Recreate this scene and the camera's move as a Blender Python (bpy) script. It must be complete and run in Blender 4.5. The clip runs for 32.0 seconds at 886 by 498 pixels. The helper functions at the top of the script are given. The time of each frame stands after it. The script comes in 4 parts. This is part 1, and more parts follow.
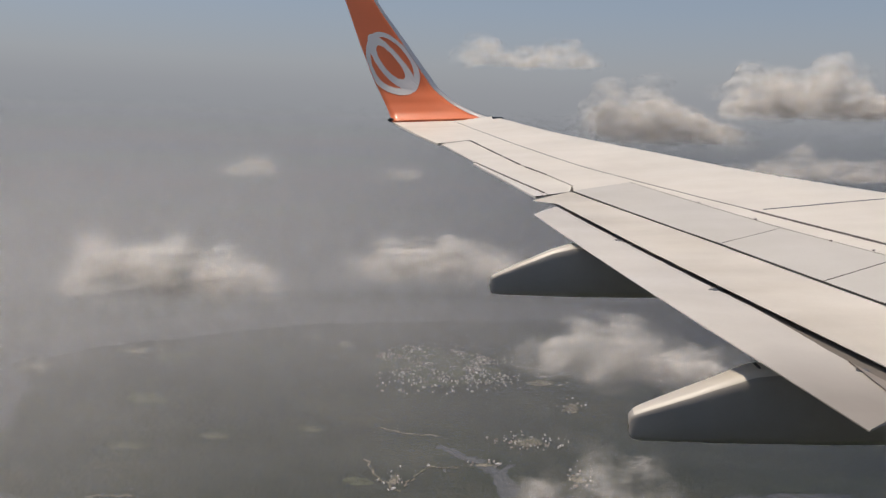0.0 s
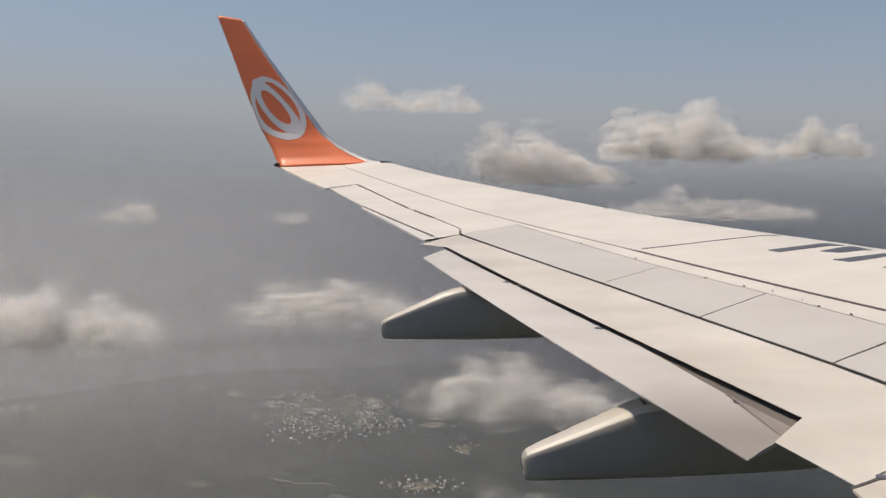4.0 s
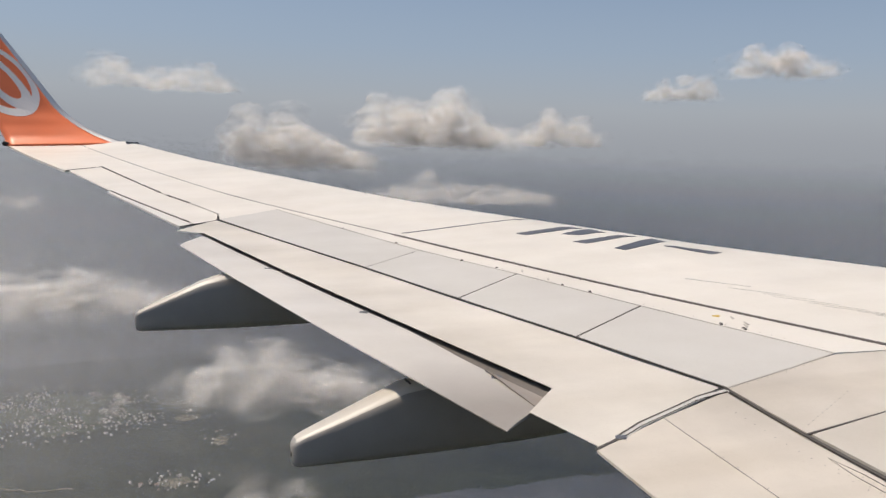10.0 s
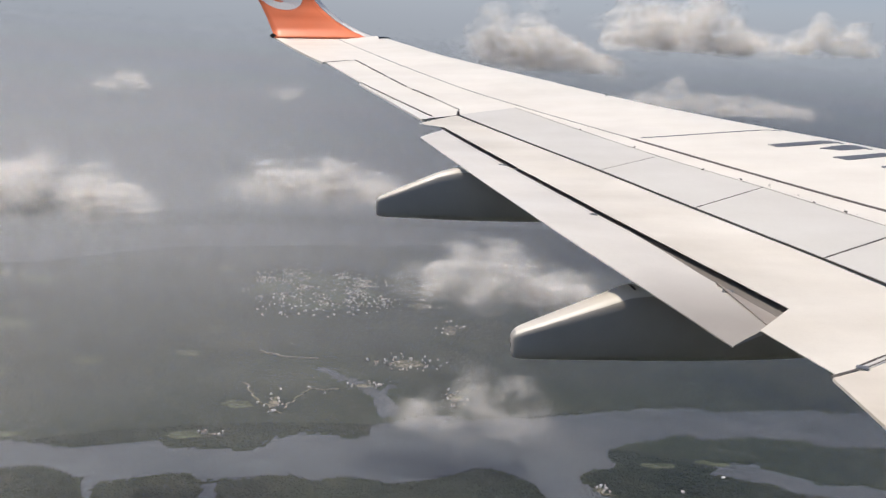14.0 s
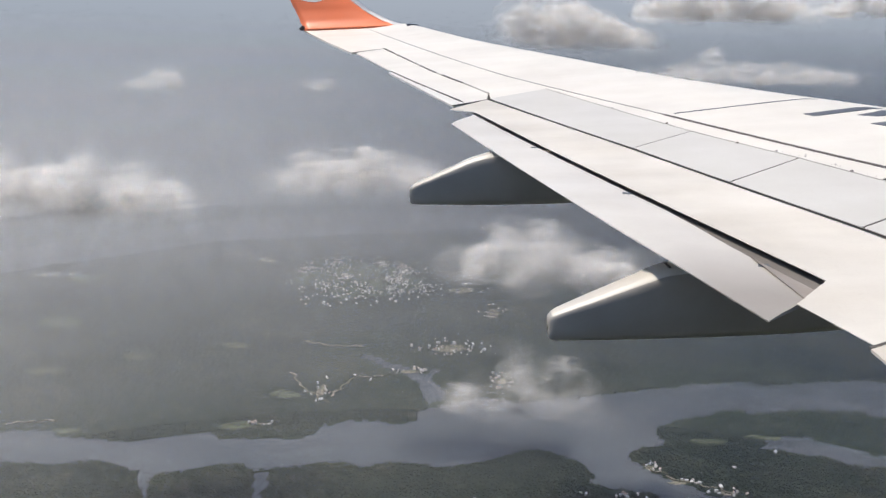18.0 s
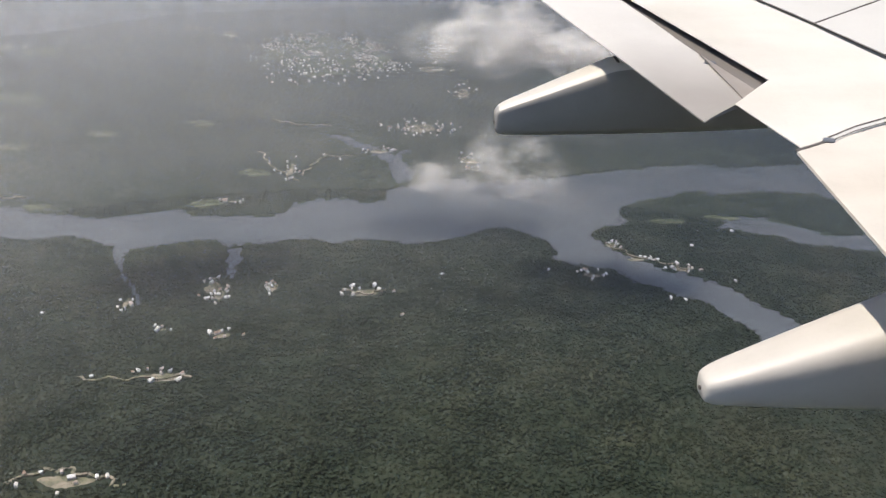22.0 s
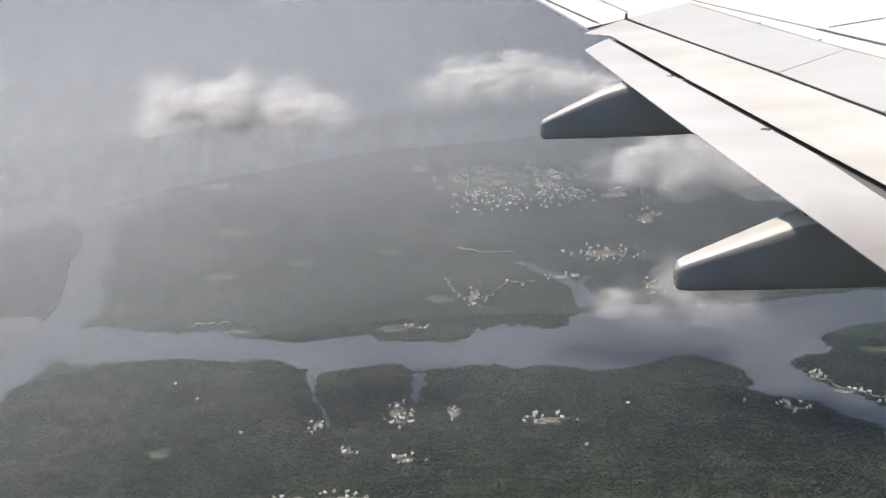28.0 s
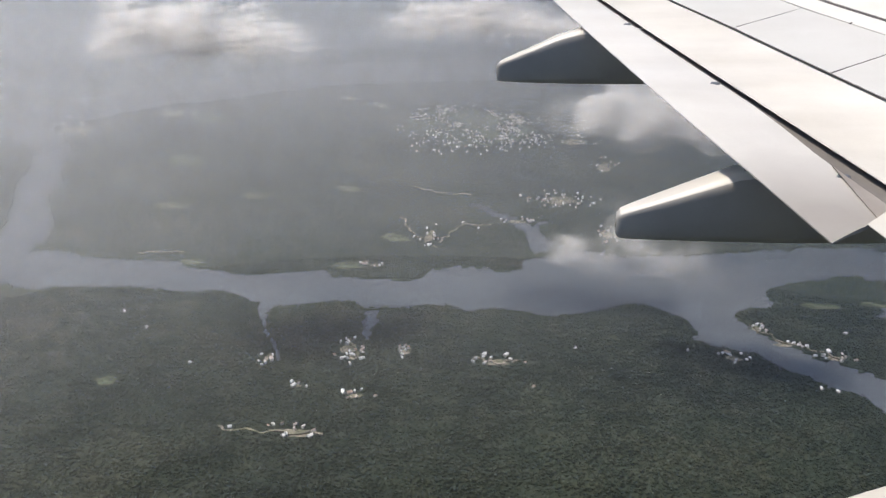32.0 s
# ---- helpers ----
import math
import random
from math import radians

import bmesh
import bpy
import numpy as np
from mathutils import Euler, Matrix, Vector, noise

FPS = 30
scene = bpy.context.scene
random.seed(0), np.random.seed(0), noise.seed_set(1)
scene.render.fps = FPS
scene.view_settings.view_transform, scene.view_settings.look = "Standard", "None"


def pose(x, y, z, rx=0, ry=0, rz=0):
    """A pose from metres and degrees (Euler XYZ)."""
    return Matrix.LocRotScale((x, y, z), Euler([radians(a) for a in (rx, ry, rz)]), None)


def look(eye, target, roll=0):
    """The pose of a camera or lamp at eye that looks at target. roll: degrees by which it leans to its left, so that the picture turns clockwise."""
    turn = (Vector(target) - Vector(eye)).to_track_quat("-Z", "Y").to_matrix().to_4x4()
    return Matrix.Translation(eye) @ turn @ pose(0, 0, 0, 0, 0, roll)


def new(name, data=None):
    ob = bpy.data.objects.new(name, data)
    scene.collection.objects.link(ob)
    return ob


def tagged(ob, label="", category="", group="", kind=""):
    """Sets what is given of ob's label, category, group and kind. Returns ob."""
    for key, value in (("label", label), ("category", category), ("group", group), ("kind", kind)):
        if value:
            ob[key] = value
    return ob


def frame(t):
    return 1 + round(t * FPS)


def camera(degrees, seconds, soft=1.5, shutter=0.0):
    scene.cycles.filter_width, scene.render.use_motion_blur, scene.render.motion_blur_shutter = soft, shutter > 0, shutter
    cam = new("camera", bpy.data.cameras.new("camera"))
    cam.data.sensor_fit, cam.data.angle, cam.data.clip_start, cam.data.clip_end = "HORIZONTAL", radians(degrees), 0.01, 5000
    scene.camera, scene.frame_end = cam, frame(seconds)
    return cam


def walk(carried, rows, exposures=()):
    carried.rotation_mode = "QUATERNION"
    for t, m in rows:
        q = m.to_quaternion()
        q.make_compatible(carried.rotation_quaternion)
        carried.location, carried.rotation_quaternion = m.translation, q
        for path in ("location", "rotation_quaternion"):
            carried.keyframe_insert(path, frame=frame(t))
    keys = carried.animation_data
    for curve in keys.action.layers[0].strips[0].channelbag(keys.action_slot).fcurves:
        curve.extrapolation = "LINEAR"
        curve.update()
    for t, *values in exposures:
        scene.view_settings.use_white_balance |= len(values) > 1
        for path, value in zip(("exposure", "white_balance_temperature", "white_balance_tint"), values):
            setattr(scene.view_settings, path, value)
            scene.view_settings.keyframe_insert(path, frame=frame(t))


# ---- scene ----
cam = camera(55.03, 32.0)
ROWS = [
    (0.0, pose(-8.395, 2.289, 1.059, 82.33, -1.89, 6.03)),
    (0.5, pose(-8.399, 2.279, 1.055, 83.75, -2.43, 5.87)),
    (1.0, pose(-8.399, 2.263, 1.078, 84.93, -2.22, 7.79)),
    (1.5, pose(-8.395, 2.259, 1.087, 85.10, -2.68, 10.88)),
    (2.0, pose(-8.397, 2.257, 1.077, 83.88, -3.46, 13.23)),
    (2.5, pose(-8.403, 2.260, 1.072, 82.91, -3.42, 14.33)),
    (3.0, pose(-8.398, 2.268, 1.068, 83.94, -3.80, 11.06)),
    (3.5, pose(-8.398, 2.275, 1.067, 85.58, -2.71, 4.10)),
    (4.0, pose(-8.401, 2.281, 1.078, 85.40, -1.41, -1.49)),
    (4.5, pose(-8.406, 2.268, 1.084, 85.15, -0.85, -5.95)),
    (6.5, pose(-8.438, 2.296, 1.092, 85.41, -1.56, -20.03)),
    (7.0, pose(-8.446, 2.287, 1.094, 85.34, -1.53, -21.14)),
    (7.5, pose(-8.449, 2.289, 1.089, 85.26, -1.28, -20.92)),
    (8.0, pose(-8.454, 2.294, 1.088, 85.33, -1.26, -20.24)),
    (8.5, pose(-8.447, 2.277, 1.090, 85.21, -0.80, -19.52)),
    (9.0, pose(-8.443, 2.282, 1.091, 85.32, -0.96, -19.26)),
    (9.5, pose(-8.443, 2.285, 1.086, 85.21, -1.53, -18.66)),
    (10.0, pose(-8.453, 2.279, 1.086, 84.84, -2.11, -17.78)),
    (10.5, pose(-8.454, 2.277, 1.087, 84.39, -2.55, -16.88)),
    (11.0, pose(-8.456, 2.279, 1.084, 83.76, -2.73, -14.41)),
    (11.5, pose(-8.445, 2.285, 1.075, 82.67, -3.37, -10.05)),
    (12.0, pose(-8.446, 2.289, 1.059, 81.16, -3.75, -5.55)),
    (12.5, pose(-8.437, 2.277, 1.056, 79.78, -3.97, -2.99)),
    (13.0, pose(-8.430, 2.285, 1.053, 78.75, -4.23, -1.84)),
    (13.5, pose(-8.425, 2.292, 1.043, 78.25, -4.36, -1.89)),
    (14.0, pose(-8.423, 2.299, 1.043, 77.61, -4.02, -1.63)),
    (14.5, pose(-8.427, 2.300, 1.045, 76.97, -4.78, -0.68)),
    (15.0, pose(-8.422, 2.290, 1.043, 75.66, -4.74, -0.38)),
    (15.5, pose(-8.422, 2.272, 1.054, 75.57, -4.45, -1.19)),
    (17.5, pose(-8.392, 2.263, 1.061, 76.21, -0.98, 0.77)),
    (18.0, pose(-8.395, 2.260, 1.067, 76.45, -1.06, 0.40)),
    (18.5, pose(-8.406, 2.242, 1.088, 77.36, -0.91, -0.76)),
    (19.0, pose(-8.419, 2.203, 1.110, 77.84, -1.38, -1.82)),
    (19.5, pose(-8.409, 2.184, 1.131, 76.78, -2.20, -2.69)),
    (20.0, pose(-8.391, 2.202, 1.134, 73.43, -1.62, -2.91)),
    (20.5, pose(-8.372, 2.233, 1.137, 69.16, -0.96, -2.62)),
    (21.0, pose(-8.346, 2.255, 1.130, 66.51, -0.82, -1.97)),
    (21.5, pose(-8.320, 2.270, 1.139, 63.90, -1.42, -1.39)),
    (22.0, pose(-8.278, 2.249, 1.148, 61.78, -2.25, -1.33)),
    (22.5, pose(-8.259, 2.241, 1.172, 61.51, -1.79, -2.00)),
    (23.0, pose(-8.230, 2.246, 1.197, 62.00, -0.67, -2.44)),
    (23.5, pose(-8.215, 2.243, 1.219, 61.30, -0.35, -2.34)),
    (24.0, pose(-8.206, 2.239, 1.245, 59.59, -0.48, -2.44)),
    (24.5, pose(-8.194, 2.238, 1.267, 58.72, -0.17, -2.87)),
    (25.0, pose(-8.176, 2.235, 1.279, 58.62, 0.93, -3.16)),
    (25.5, pose(-8.160, 2.230, 1.294, 59.46, 2.34, -2.11)),
    (26.0, pose(-8.169, 2.221, 1.306, 62.18, 2.61, 0.74)),
    (26.5, pose(-8.170, 2.221, 1.304, 65.92, 2.56, 3.99)),
    (28.5, pose(-8.274, 2.329, 1.305, 70.36, 2.51, 10.72)),
    (29.1, pose(-8.281, 2.333, 1.305, 70.23, 1.89, 11.26)),
    (30.0, pose(-8.280, 2.343, 1.290, 70.41, 1.22, 10.02)),
    (31.0, pose(-8.259, 2.324, 1.299, 69.45, 1.25, 8.05)),
    (32.0, pose(-8.185, 2.288, 1.304, 66.22, -0.77, 8.06)),
]
EXPOSURES = [(0.0, -0.2, 6850, 12), (3.0, -0.14, 6850, 12), (4.5, -0.08, 6850, 12), (7.0, 0.0, 6800, 12), (10.5, 0.05, 6650, 11), (13.0, 0.20, 6450, 11), (15.0, 0.20, 6400, 11), (18.0, 0.28, 6200, 10), (19.9, 0.28, 6200, 10), (20.6, 0.50, 6250, 10), (21.9, 0.50, 6300, 10),
             (22.4, 0.40, 6450, 11), (23.0, 0.2, 6450, 11), (25.6, 0.12, 6400, 11), (26.6, 0.30, 6300, 10), (29.0, 0.44, 6200, 10), (32.0, 0.40, 6200, 10)]
walk(cam, ROWS, EXPOSURES)


# ---- sky, sun and exposure ----
SUN_AZ, SUN_EL = -72.0, 64.0  # degrees from outboard towards the nose, and above the horizon
world = bpy.data.worlds.new("sky")
scene.world = world
world.use_nodes = True
wn = world.node_tree.nodes
sky = wn.new("ShaderNodeTexSky")
sky.sky_type = "NISHITA"
sky.sun_disc = False
sky.sun_elevation, sky.sun_rotation = radians(SUN_EL), radians(SUN_AZ)
sky.altitude, sky.air_density, sky.dust_density, sky.ozone_density = 900, 1.0, 2.2, 1.0
wn["Background"].inputs["Strength"].default_value = 0.10
world.node_tree.links.new(sky.outputs[0], wn["Background"].inputs[0])

sun = bpy.data.lights.new("sun", "SUN")
sun.energy, sun.angle, sun.color = 3.7, radians(0.6), (1.0, 0.90, 0.77)
sun_ob = new("sun", sun)
sun_dir = Vector((math.sin(radians(SUN_AZ)) * math.cos(radians(SUN_EL)), math.cos(radians(SUN_AZ)) * math.cos(radians(SUN_EL)), math.sin(radians(SUN_EL))))
sun_ob.matrix_world = look(sun_dir * 300, (0, 0, 0))
scene.cycles.transparent_max_bounces = 128


# ---- materials ----
def mat(name):
    m = bpy.data.materials.new(name)
    m.use_nodes = True
    nt = m.node_tree
    return m, nt, nt.nodes["Principled BSDF"]


def noise_ramp(nt, scale, stops, detail=6.0, rough=0.6, coords="Object", stretch=(1, 1, 1)):
    """A noise texture through a colour ramp."""
    tc = nt.nodes.new("ShaderNodeTexCoord")
    mp = nt.nodes.new("ShaderNodeMapping")
    mp.inputs["Scale"].default_value = stretch
    no = nt.nodes.new("ShaderNodeTexNoise")
    no.inputs["Scale"].default_value, no.inputs["Detail"].default_value, no.inputs["Roughness"].default_value = scale, detail, rough
    cr = nt.nodes.new("ShaderNodeValToRGB")
    while len(cr.color_ramp.elements) < len(stops):
        cr.color_ramp.elements.new(0.5)
    for e, (p, c) in zip(cr.color_ramp.elements, stops):
        e.position, e.color = p, (*c, 1) if len(c) == 3 else c
    nt.links.new(tc.outputs[coords], mp.inputs[0])
    nt.links.new(mp.outputs[0], no.inputs["Vector"])
    nt.links.new(no.outputs["Fac"], cr.inputs[0])
    return cr.outputs[0], no.outputs["Fac"]


def mix(nt, a, b, fac, mode="MIX"):
    n = nt.nodes.new("ShaderNodeMix")
    n.data_type, n.blend_type = "RGBA", mode
    for sock, val in ((n.inputs["Factor"], fac), (n.inputs["A"], a), (n.inputs["B"], b)):
        if isinstance(val, (int, float)):
            sock.default_value = val
        elif isinstance(val, tuple):
            sock.default_value = (*val, 1)
        else:
            nt.links.new(val, sock)
    return n.outputs["Result"]


def bump(nt, bs, height, strength, distance):
    b = nt.nodes.new("ShaderNodeBump")
    b.inputs["Strength"].default_value, b.inputs["Distance"].default_value = strength, distance
    nt.links.new(height, b.inputs["Height"])
    nt.links.new(b.outputs[0], bs.inputs["Normal"])


def paint(name, colour, rough=0.35, stain=0.10, metal=0.0):
    """Aircraft paint: faint chordwise streaks, blotches of grime and small chips."""
    m, nt, bs = mat(name)
    c = Vector(colour)
    big, _ = noise_ramp(nt, 0.9, [(0.3, tuple(c * (1 - stain))), (0.7, tuple(c))], 4)
    streak, _ = noise_ramp(nt, 1.1, [(0.30, (1 - stain, 1 - stain * 1.1, 1 - stain * 1.3)), (0.66, (1, 1, 1))], 5, 0.5, stretch=(0.45, 2.2, 1))
    fine, hf = noise_ramp(nt, 60, [(0.25, (0.93, 0.92, 0.9)), (0.5, (1, 1, 1))], 3)
    out = mix(nt, mix(nt, big, streak, 0.6, "MULTIPLY"), fine, 0.5, "MULTIPLY")
    nt.links.new(out, bs.inputs["Base Color"])
    rr, _ = noise_ramp(nt, 3.0, [(0.3, (rough - 0.06,) * 3), (0.7, (rough + 0.12,) * 3)], 6)
    nt.links.new(rr, bs.inputs["Roughness"])
    bs.inputs["Metallic"].default_value = metal
    bump(nt, bs, hf, 0.03, 0.01)
    return m


WHITE = paint("white_wing_paint", (0.80, 0.76, 0.69), 0.42, 0.12)
AGED = paint("aged_cream_paint", (0.725, 0.665, 0.58), 0.40, 0.27)
FLAPWHITE = paint("flap_white_paint", (0.785, 0.735, 0.655), 0.40, 0.22)
GREY = paint("grey_spoiler_paint", (0.61, 0.59, 0.55), 0.48, 0.07)
FLAPGREY = paint("flap_paint", (0.72, 0.685, 0.635), 0.4, 0.14)
# the aft flap is rubbed bare and brown towards its inner end
nt = FLAPGREY.node_tree
bs = nt.nodes["Principled BSDF"]
tc, sx, mr, rag = (nt.nodes.new("ShaderNode" + k) for k in ("TexCoord", "SeparateXYZ", "MapRange", "TexNoise"))
nt.links.new(tc.outputs["Object"], sx.inputs[0])
nt.links.new(tc.outputs["Object"], rag.inputs["Vector"])
rag.inputs["Scale"].default_value, rag.inputs["Detail"].default_value = 3.0, 5.0
add = nt.nodes.new("ShaderNodeMath")
add.operation = "MULTIPLY_ADD"
add.inputs[1].default_value = 0.5
nt.links.new(rag.outputs[0], add.inputs[0])
nt.links.new(sx.outputs[1], add.inputs[2])
mr.inputs[1].default_value, mr.inputs[2].default_value, mr.inputs[3].default_value, mr.inputs[4].default_value = 6.05, 6.75, 0.92, 0.0
nt.links.new(add.outputs[0], mr.inputs[0])
rub = mix(nt, bs.inputs["Base Color"].links[0].from_socket, (0.30, 0.268, 0.232), 0.5)
nt.links.new(mr.outputs[0], rub.node.inputs[0])
nt.links.new(rub, bs.inputs["Base Color"])
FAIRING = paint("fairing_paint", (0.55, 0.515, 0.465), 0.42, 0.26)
# side paint holds grime and painted shade; lid paint is lighter for the sunlit top
SHADED_GRIME = paint("shaded_grimy_paint", (0.42, 0.395, 0.365), 0.42, 0.3)
LIT_LID = paint("lit_lid_paint", (0.72, 0.68, 0.61), 0.4, 0.2)
TAN = paint("tan_grey_paint", (0.60, 0.555, 0.485), 0.45, 0.12)
TABGREY = paint("tab_paint", (0.74, 0.715, 0.67), 0.4, 0.10)
ORANGE = paint("orange_paint", (0.93, 0.225, 0.085), 0.36, 0.06)
LOGO = paint("logo_white_paint", (0.84, 0.80, 0.77), 0.4, 0.05)
METAL = paint("bare_metal", (0.70, 0.69, 0.67), 0.38, 0.08, 0.7)
SEAL = paint("dark_sealant", (0.105, 0.092, 0.080), 0.7, 0.3)
# dark base stands for shade in gaps and slot; also colours one seam line
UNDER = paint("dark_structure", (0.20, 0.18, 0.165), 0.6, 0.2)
MARK = paint("marking_paint", (0.10, 0.11, 0.13), 0.5, 0.1)
SCUFF = paint("scuffed_metal", (0.60, 0.56, 0.51), 0.36, 0.3)
RUBBED = paint("rubbed_brown_metal", (0.46, 0.40, 0.345), 0.42, 0.35)
TRIM = paint("grey_joint_filler", (0.30, 0.28, 0.255), 0.6, 0.2)
YELLOW = paint("yellow_decal", (0.62, 0.42, 0.05), 0.5, 0.1)


def forest_material(name, island):
    m, nt, bs = mat(name)
    big, _ = noise_ramp(nt, 0.0022, [(0.36, (0.026, 0.035, 0.027)), (0.52, (0.035, 0.044, 0.032)), (0.68, (0.052, 0.056, 0.039))], 5)
    med, _ = noise_ramp(nt, 0.012, [(0.35, (0.72, 0.78, 0.72)), (0.65, (1.15, 1.1, 1.05))], 6)
    out = mix(nt, big, med, 0.8, "MULTIPLY")
    clump, _ = noise_ramp(nt, 0.035, [(0.34, (0.66, 0.70, 0.68)), (0.66, (1.22, 1.18, 1.12))], 5)
    out = mix(nt, out, clump, 0.7, "MULTIPLY")
    fine, hf = noise_ramp(nt, 0.11, [(0.3, (0.7, 0.74, 0.7)), (0.65, (1.15, 1.12, 1.1))], 4)
    out = mix(nt, out, fine, 0.6, "MULTIPLY")
    if island:
        geo = nt.nodes.new("ShaderNodeNewGeometry")
        cr = nt.nodes.new("ShaderNodeValToRGB")
        cr.color_ramp.elements[0].color, cr.color_ramp.elements[1].color = (0.84, 0.88, 0.82, 1), (1.14, 1.12, 1.08, 1)
        nt.links.new(geo.outputs["Random Per Island"], cr.inputs[0])
        out = mix(nt, out, cr.outputs[0], 0.8, "MULTIPLY")
    nt.links.new(out, bs.inputs["Base Color"])
    bs.inputs["Roughness"].default_value = 0.9
    bs.inputs["Specular IOR Level"].default_value = 0.15
    bump(nt, bs, hf, 0.3, 4.0)
    return m


CANOPY = forest_material("forest_canopy", False)
CROWN = forest_material("tree_crowns", True)

WATER, nt, bs = mat("river_water")
wc, wh = noise_ramp(nt, 0.003, [(0.35, (0.075, 0.086, 0.098)), (0.65, (0.105, 0.115, 0.125))], 5)
nt.links.new(wc, bs.inputs["Base Color"])
bs.inputs["Roughness"].default_value = 0.22
_, wf = noise_ramp(nt, 0.2, [(0, (0, 0, 0)), (1, (1, 1, 1))], 4)
bump(nt, bs, wf, 0.25, 0.6)


def soil_material(name, lo, hi):
    m, nt, bs = mat(name)
    c, h = noise_ramp(nt, 0.05, [(0.3, lo), (0.6, hi)], 8, 0.7)
    g, _ = noise_ramp(nt, 0.02, [(0.42, (0.45, 0.55, 0.35)), (0.55, (1, 1, 1))], 6)
    nt.links.new(mix(nt, c, g, 0.7, "MULTIPLY"), bs.inputs["Base Color"])
    bs.inputs["Roughness"].default_value = 0.95
    bump(nt, bs, h, 0.4, 1.0)
    return m


SAND = soil_material("bare_sandy_soil", (0.085, 0.085, 0.06), (0.27, 0.235, 0.18))
FIELD = soil_material("grass_field", (0.045, 0.060, 0.030), (0.078, 0.090, 0.048))
EARTH = soil_material("red_earth", (0.16, 0.10, 0.07), (0.26, 0.18, 0.12))


def house_material(name, stops, island=False):
    m, nt, bs = mat(name)
    info = nt.nodes.new("ShaderNodeNewGeometry" if island else "ShaderNodeObjectInfo")
    cr = nt.nodes.new("ShaderNodeValToRGB")
    while len(cr.color_ramp.elements) < len(stops):
        cr.color_ramp.elements.new(0.5)
    for e, (p, c) in zip(cr.color_ramp.elements, stops):
        e.position, e.color = p, (*c, 1)
    nt.links.new(info.outputs["Random Per Island" if island else "Random"], cr.inputs[0])
    g, h = noise_ramp(nt, 0.6, [(0.3, (0.75, 0.73, 0.7)), (0.6, (1, 1, 1))], 5)
    nt.links.new(mix(nt, cr.outputs[0], g, 0.8, "MULTIPLY"), bs.inputs["Base Color"])
    bs.inputs["Roughness"].default_value = 0.6
    bump(nt, bs, h, 0.2, 0.1)
    return m


ROOFS = [(0.0, (0.86, 0.85, 0.83)), (0.5, (0.80, 0.79, 0.76)), (0.72, (0.42, 0.28, 0.20)), (1.0, (0.80, 0.78, 0.74))]
ROOF = house_material("house_roof", ROOFS)
TOWN_ROOF = house_material("town_roof", ROOFS, True)
WALL = house_material("house_wall", [(0.0, (0.72, 0.70, 0.66)), (1.0, (0.55, 0.50, 0.44))])


def mist_material(name, colour, low, high, scale, stretch=(1, 1, 1), top=None, lit_from_above=False):
    """Thin mist: part of the light passes, the rest is scattered. top: (full, none), heights between which it thins out."""
    m = bpy.data.materials.new(name)
    m.use_nodes = True
    nt = m.node_tree
    nt.nodes.remove(nt.nodes["Principled BSDF"])
    outn = nt.nodes["Material Output"]
    d, tl, tr = (nt.nodes.new("ShaderNodeBsdf" + k) for k in ("Diffuse", "Translucent", "Transparent"))
    d.inputs[0].default_value = tl.inputs[0].default_value = (*colour, 1)
    ms, mo = nt.nodes.new("ShaderNodeMixShader"), nt.nodes.new("ShaderNodeMixShader")
    ms.inputs[0].default_value = 0.5
    if lit_from_above:  # shading normals forced vertical, so shells and puffs light evenly whichever way they face
        for node, z in ((d, 1), (tl, -1)):
            up = nt.nodes.new("ShaderNodeCombineXYZ")
            up.inputs[2].default_value = z
            nt.links.new(up.outputs[0], node.inputs["Normal"])
    nt.links.new(d.outputs[0], ms.inputs[1])
    nt.links.new(tl.outputs[0], ms.inputs[2])
    col, _ = noise_ramp(nt, scale, [(low[0], (low[1],) * 3), (high[0], (high[1],) * 3)], 7, 0.62, stretch=stretch)
    fac = col
    if top:
        tc, sx, mr = (nt.nodes.new("ShaderNode" + k) for k in ("TexCoord", "SeparateXYZ", "MapRange"))
        mr.inputs[1].default_value, mr.inputs[2].default_value = top
        mr.inputs[3].default_value, mr.inputs[4].default_value = 1, 0
        nt.links.new(tc.outputs["Object"], sx.inputs[0])
        nt.links.new(sx.outputs[2], mr.inputs[0])
        mu = nt.nodes.new("ShaderNodeMath")
        mu.operation = "MULTIPLY"
        nt.links.new(col, mu.inputs[0])
        nt.links.new(mr.outputs[0], mu.inputs[1])
        fac = mu.outputs[0]
    nt.links.new(fac, mo.inputs[0])
    nt.links.new(tr.outputs[0], mo.inputs[1])
    nt.links.new(ms.outputs[0], mo.inputs[2])
    nt.links.new(mo.outputs[0], outn.inputs[0])
    return m


CLOUD = mist_material("cloud_mist", (0.98, 0.97, 0.96), (0.38, 0.010), (0.64, 0.13), 0.014, lit_from_above=True)
SOFT = mist_material("cloud_soft", (0.96, 0.955, 0.95), (0.40, 0.006), (0.66, 0.10), 0.014, lit_from_above=True)
WISP = mist_material("cloud_wisp", (0.94, 0.94, 0.94), (0.44, 0.0), (0.72, 0.07), 0.010, lit_from_above=True)


# ---- mesh helpers ----
def mesh_ob(name, verts, faces, material, parent=None, smooth=False, label=""):
    me = bpy.data.meshes.new(name)
    me.from_pydata([tuple(v) for v in verts], [], [tuple(f) for f in faces])
    me.materials.append(material)
    if smooth:
        me.polygons.foreach_set("use_smooth", [True] * len(me.polygons))
    me.update()
    ob = new(name, me)
    if parent:
        ob.parent = parent
    if label:
        tagged(ob, label)
    return ob


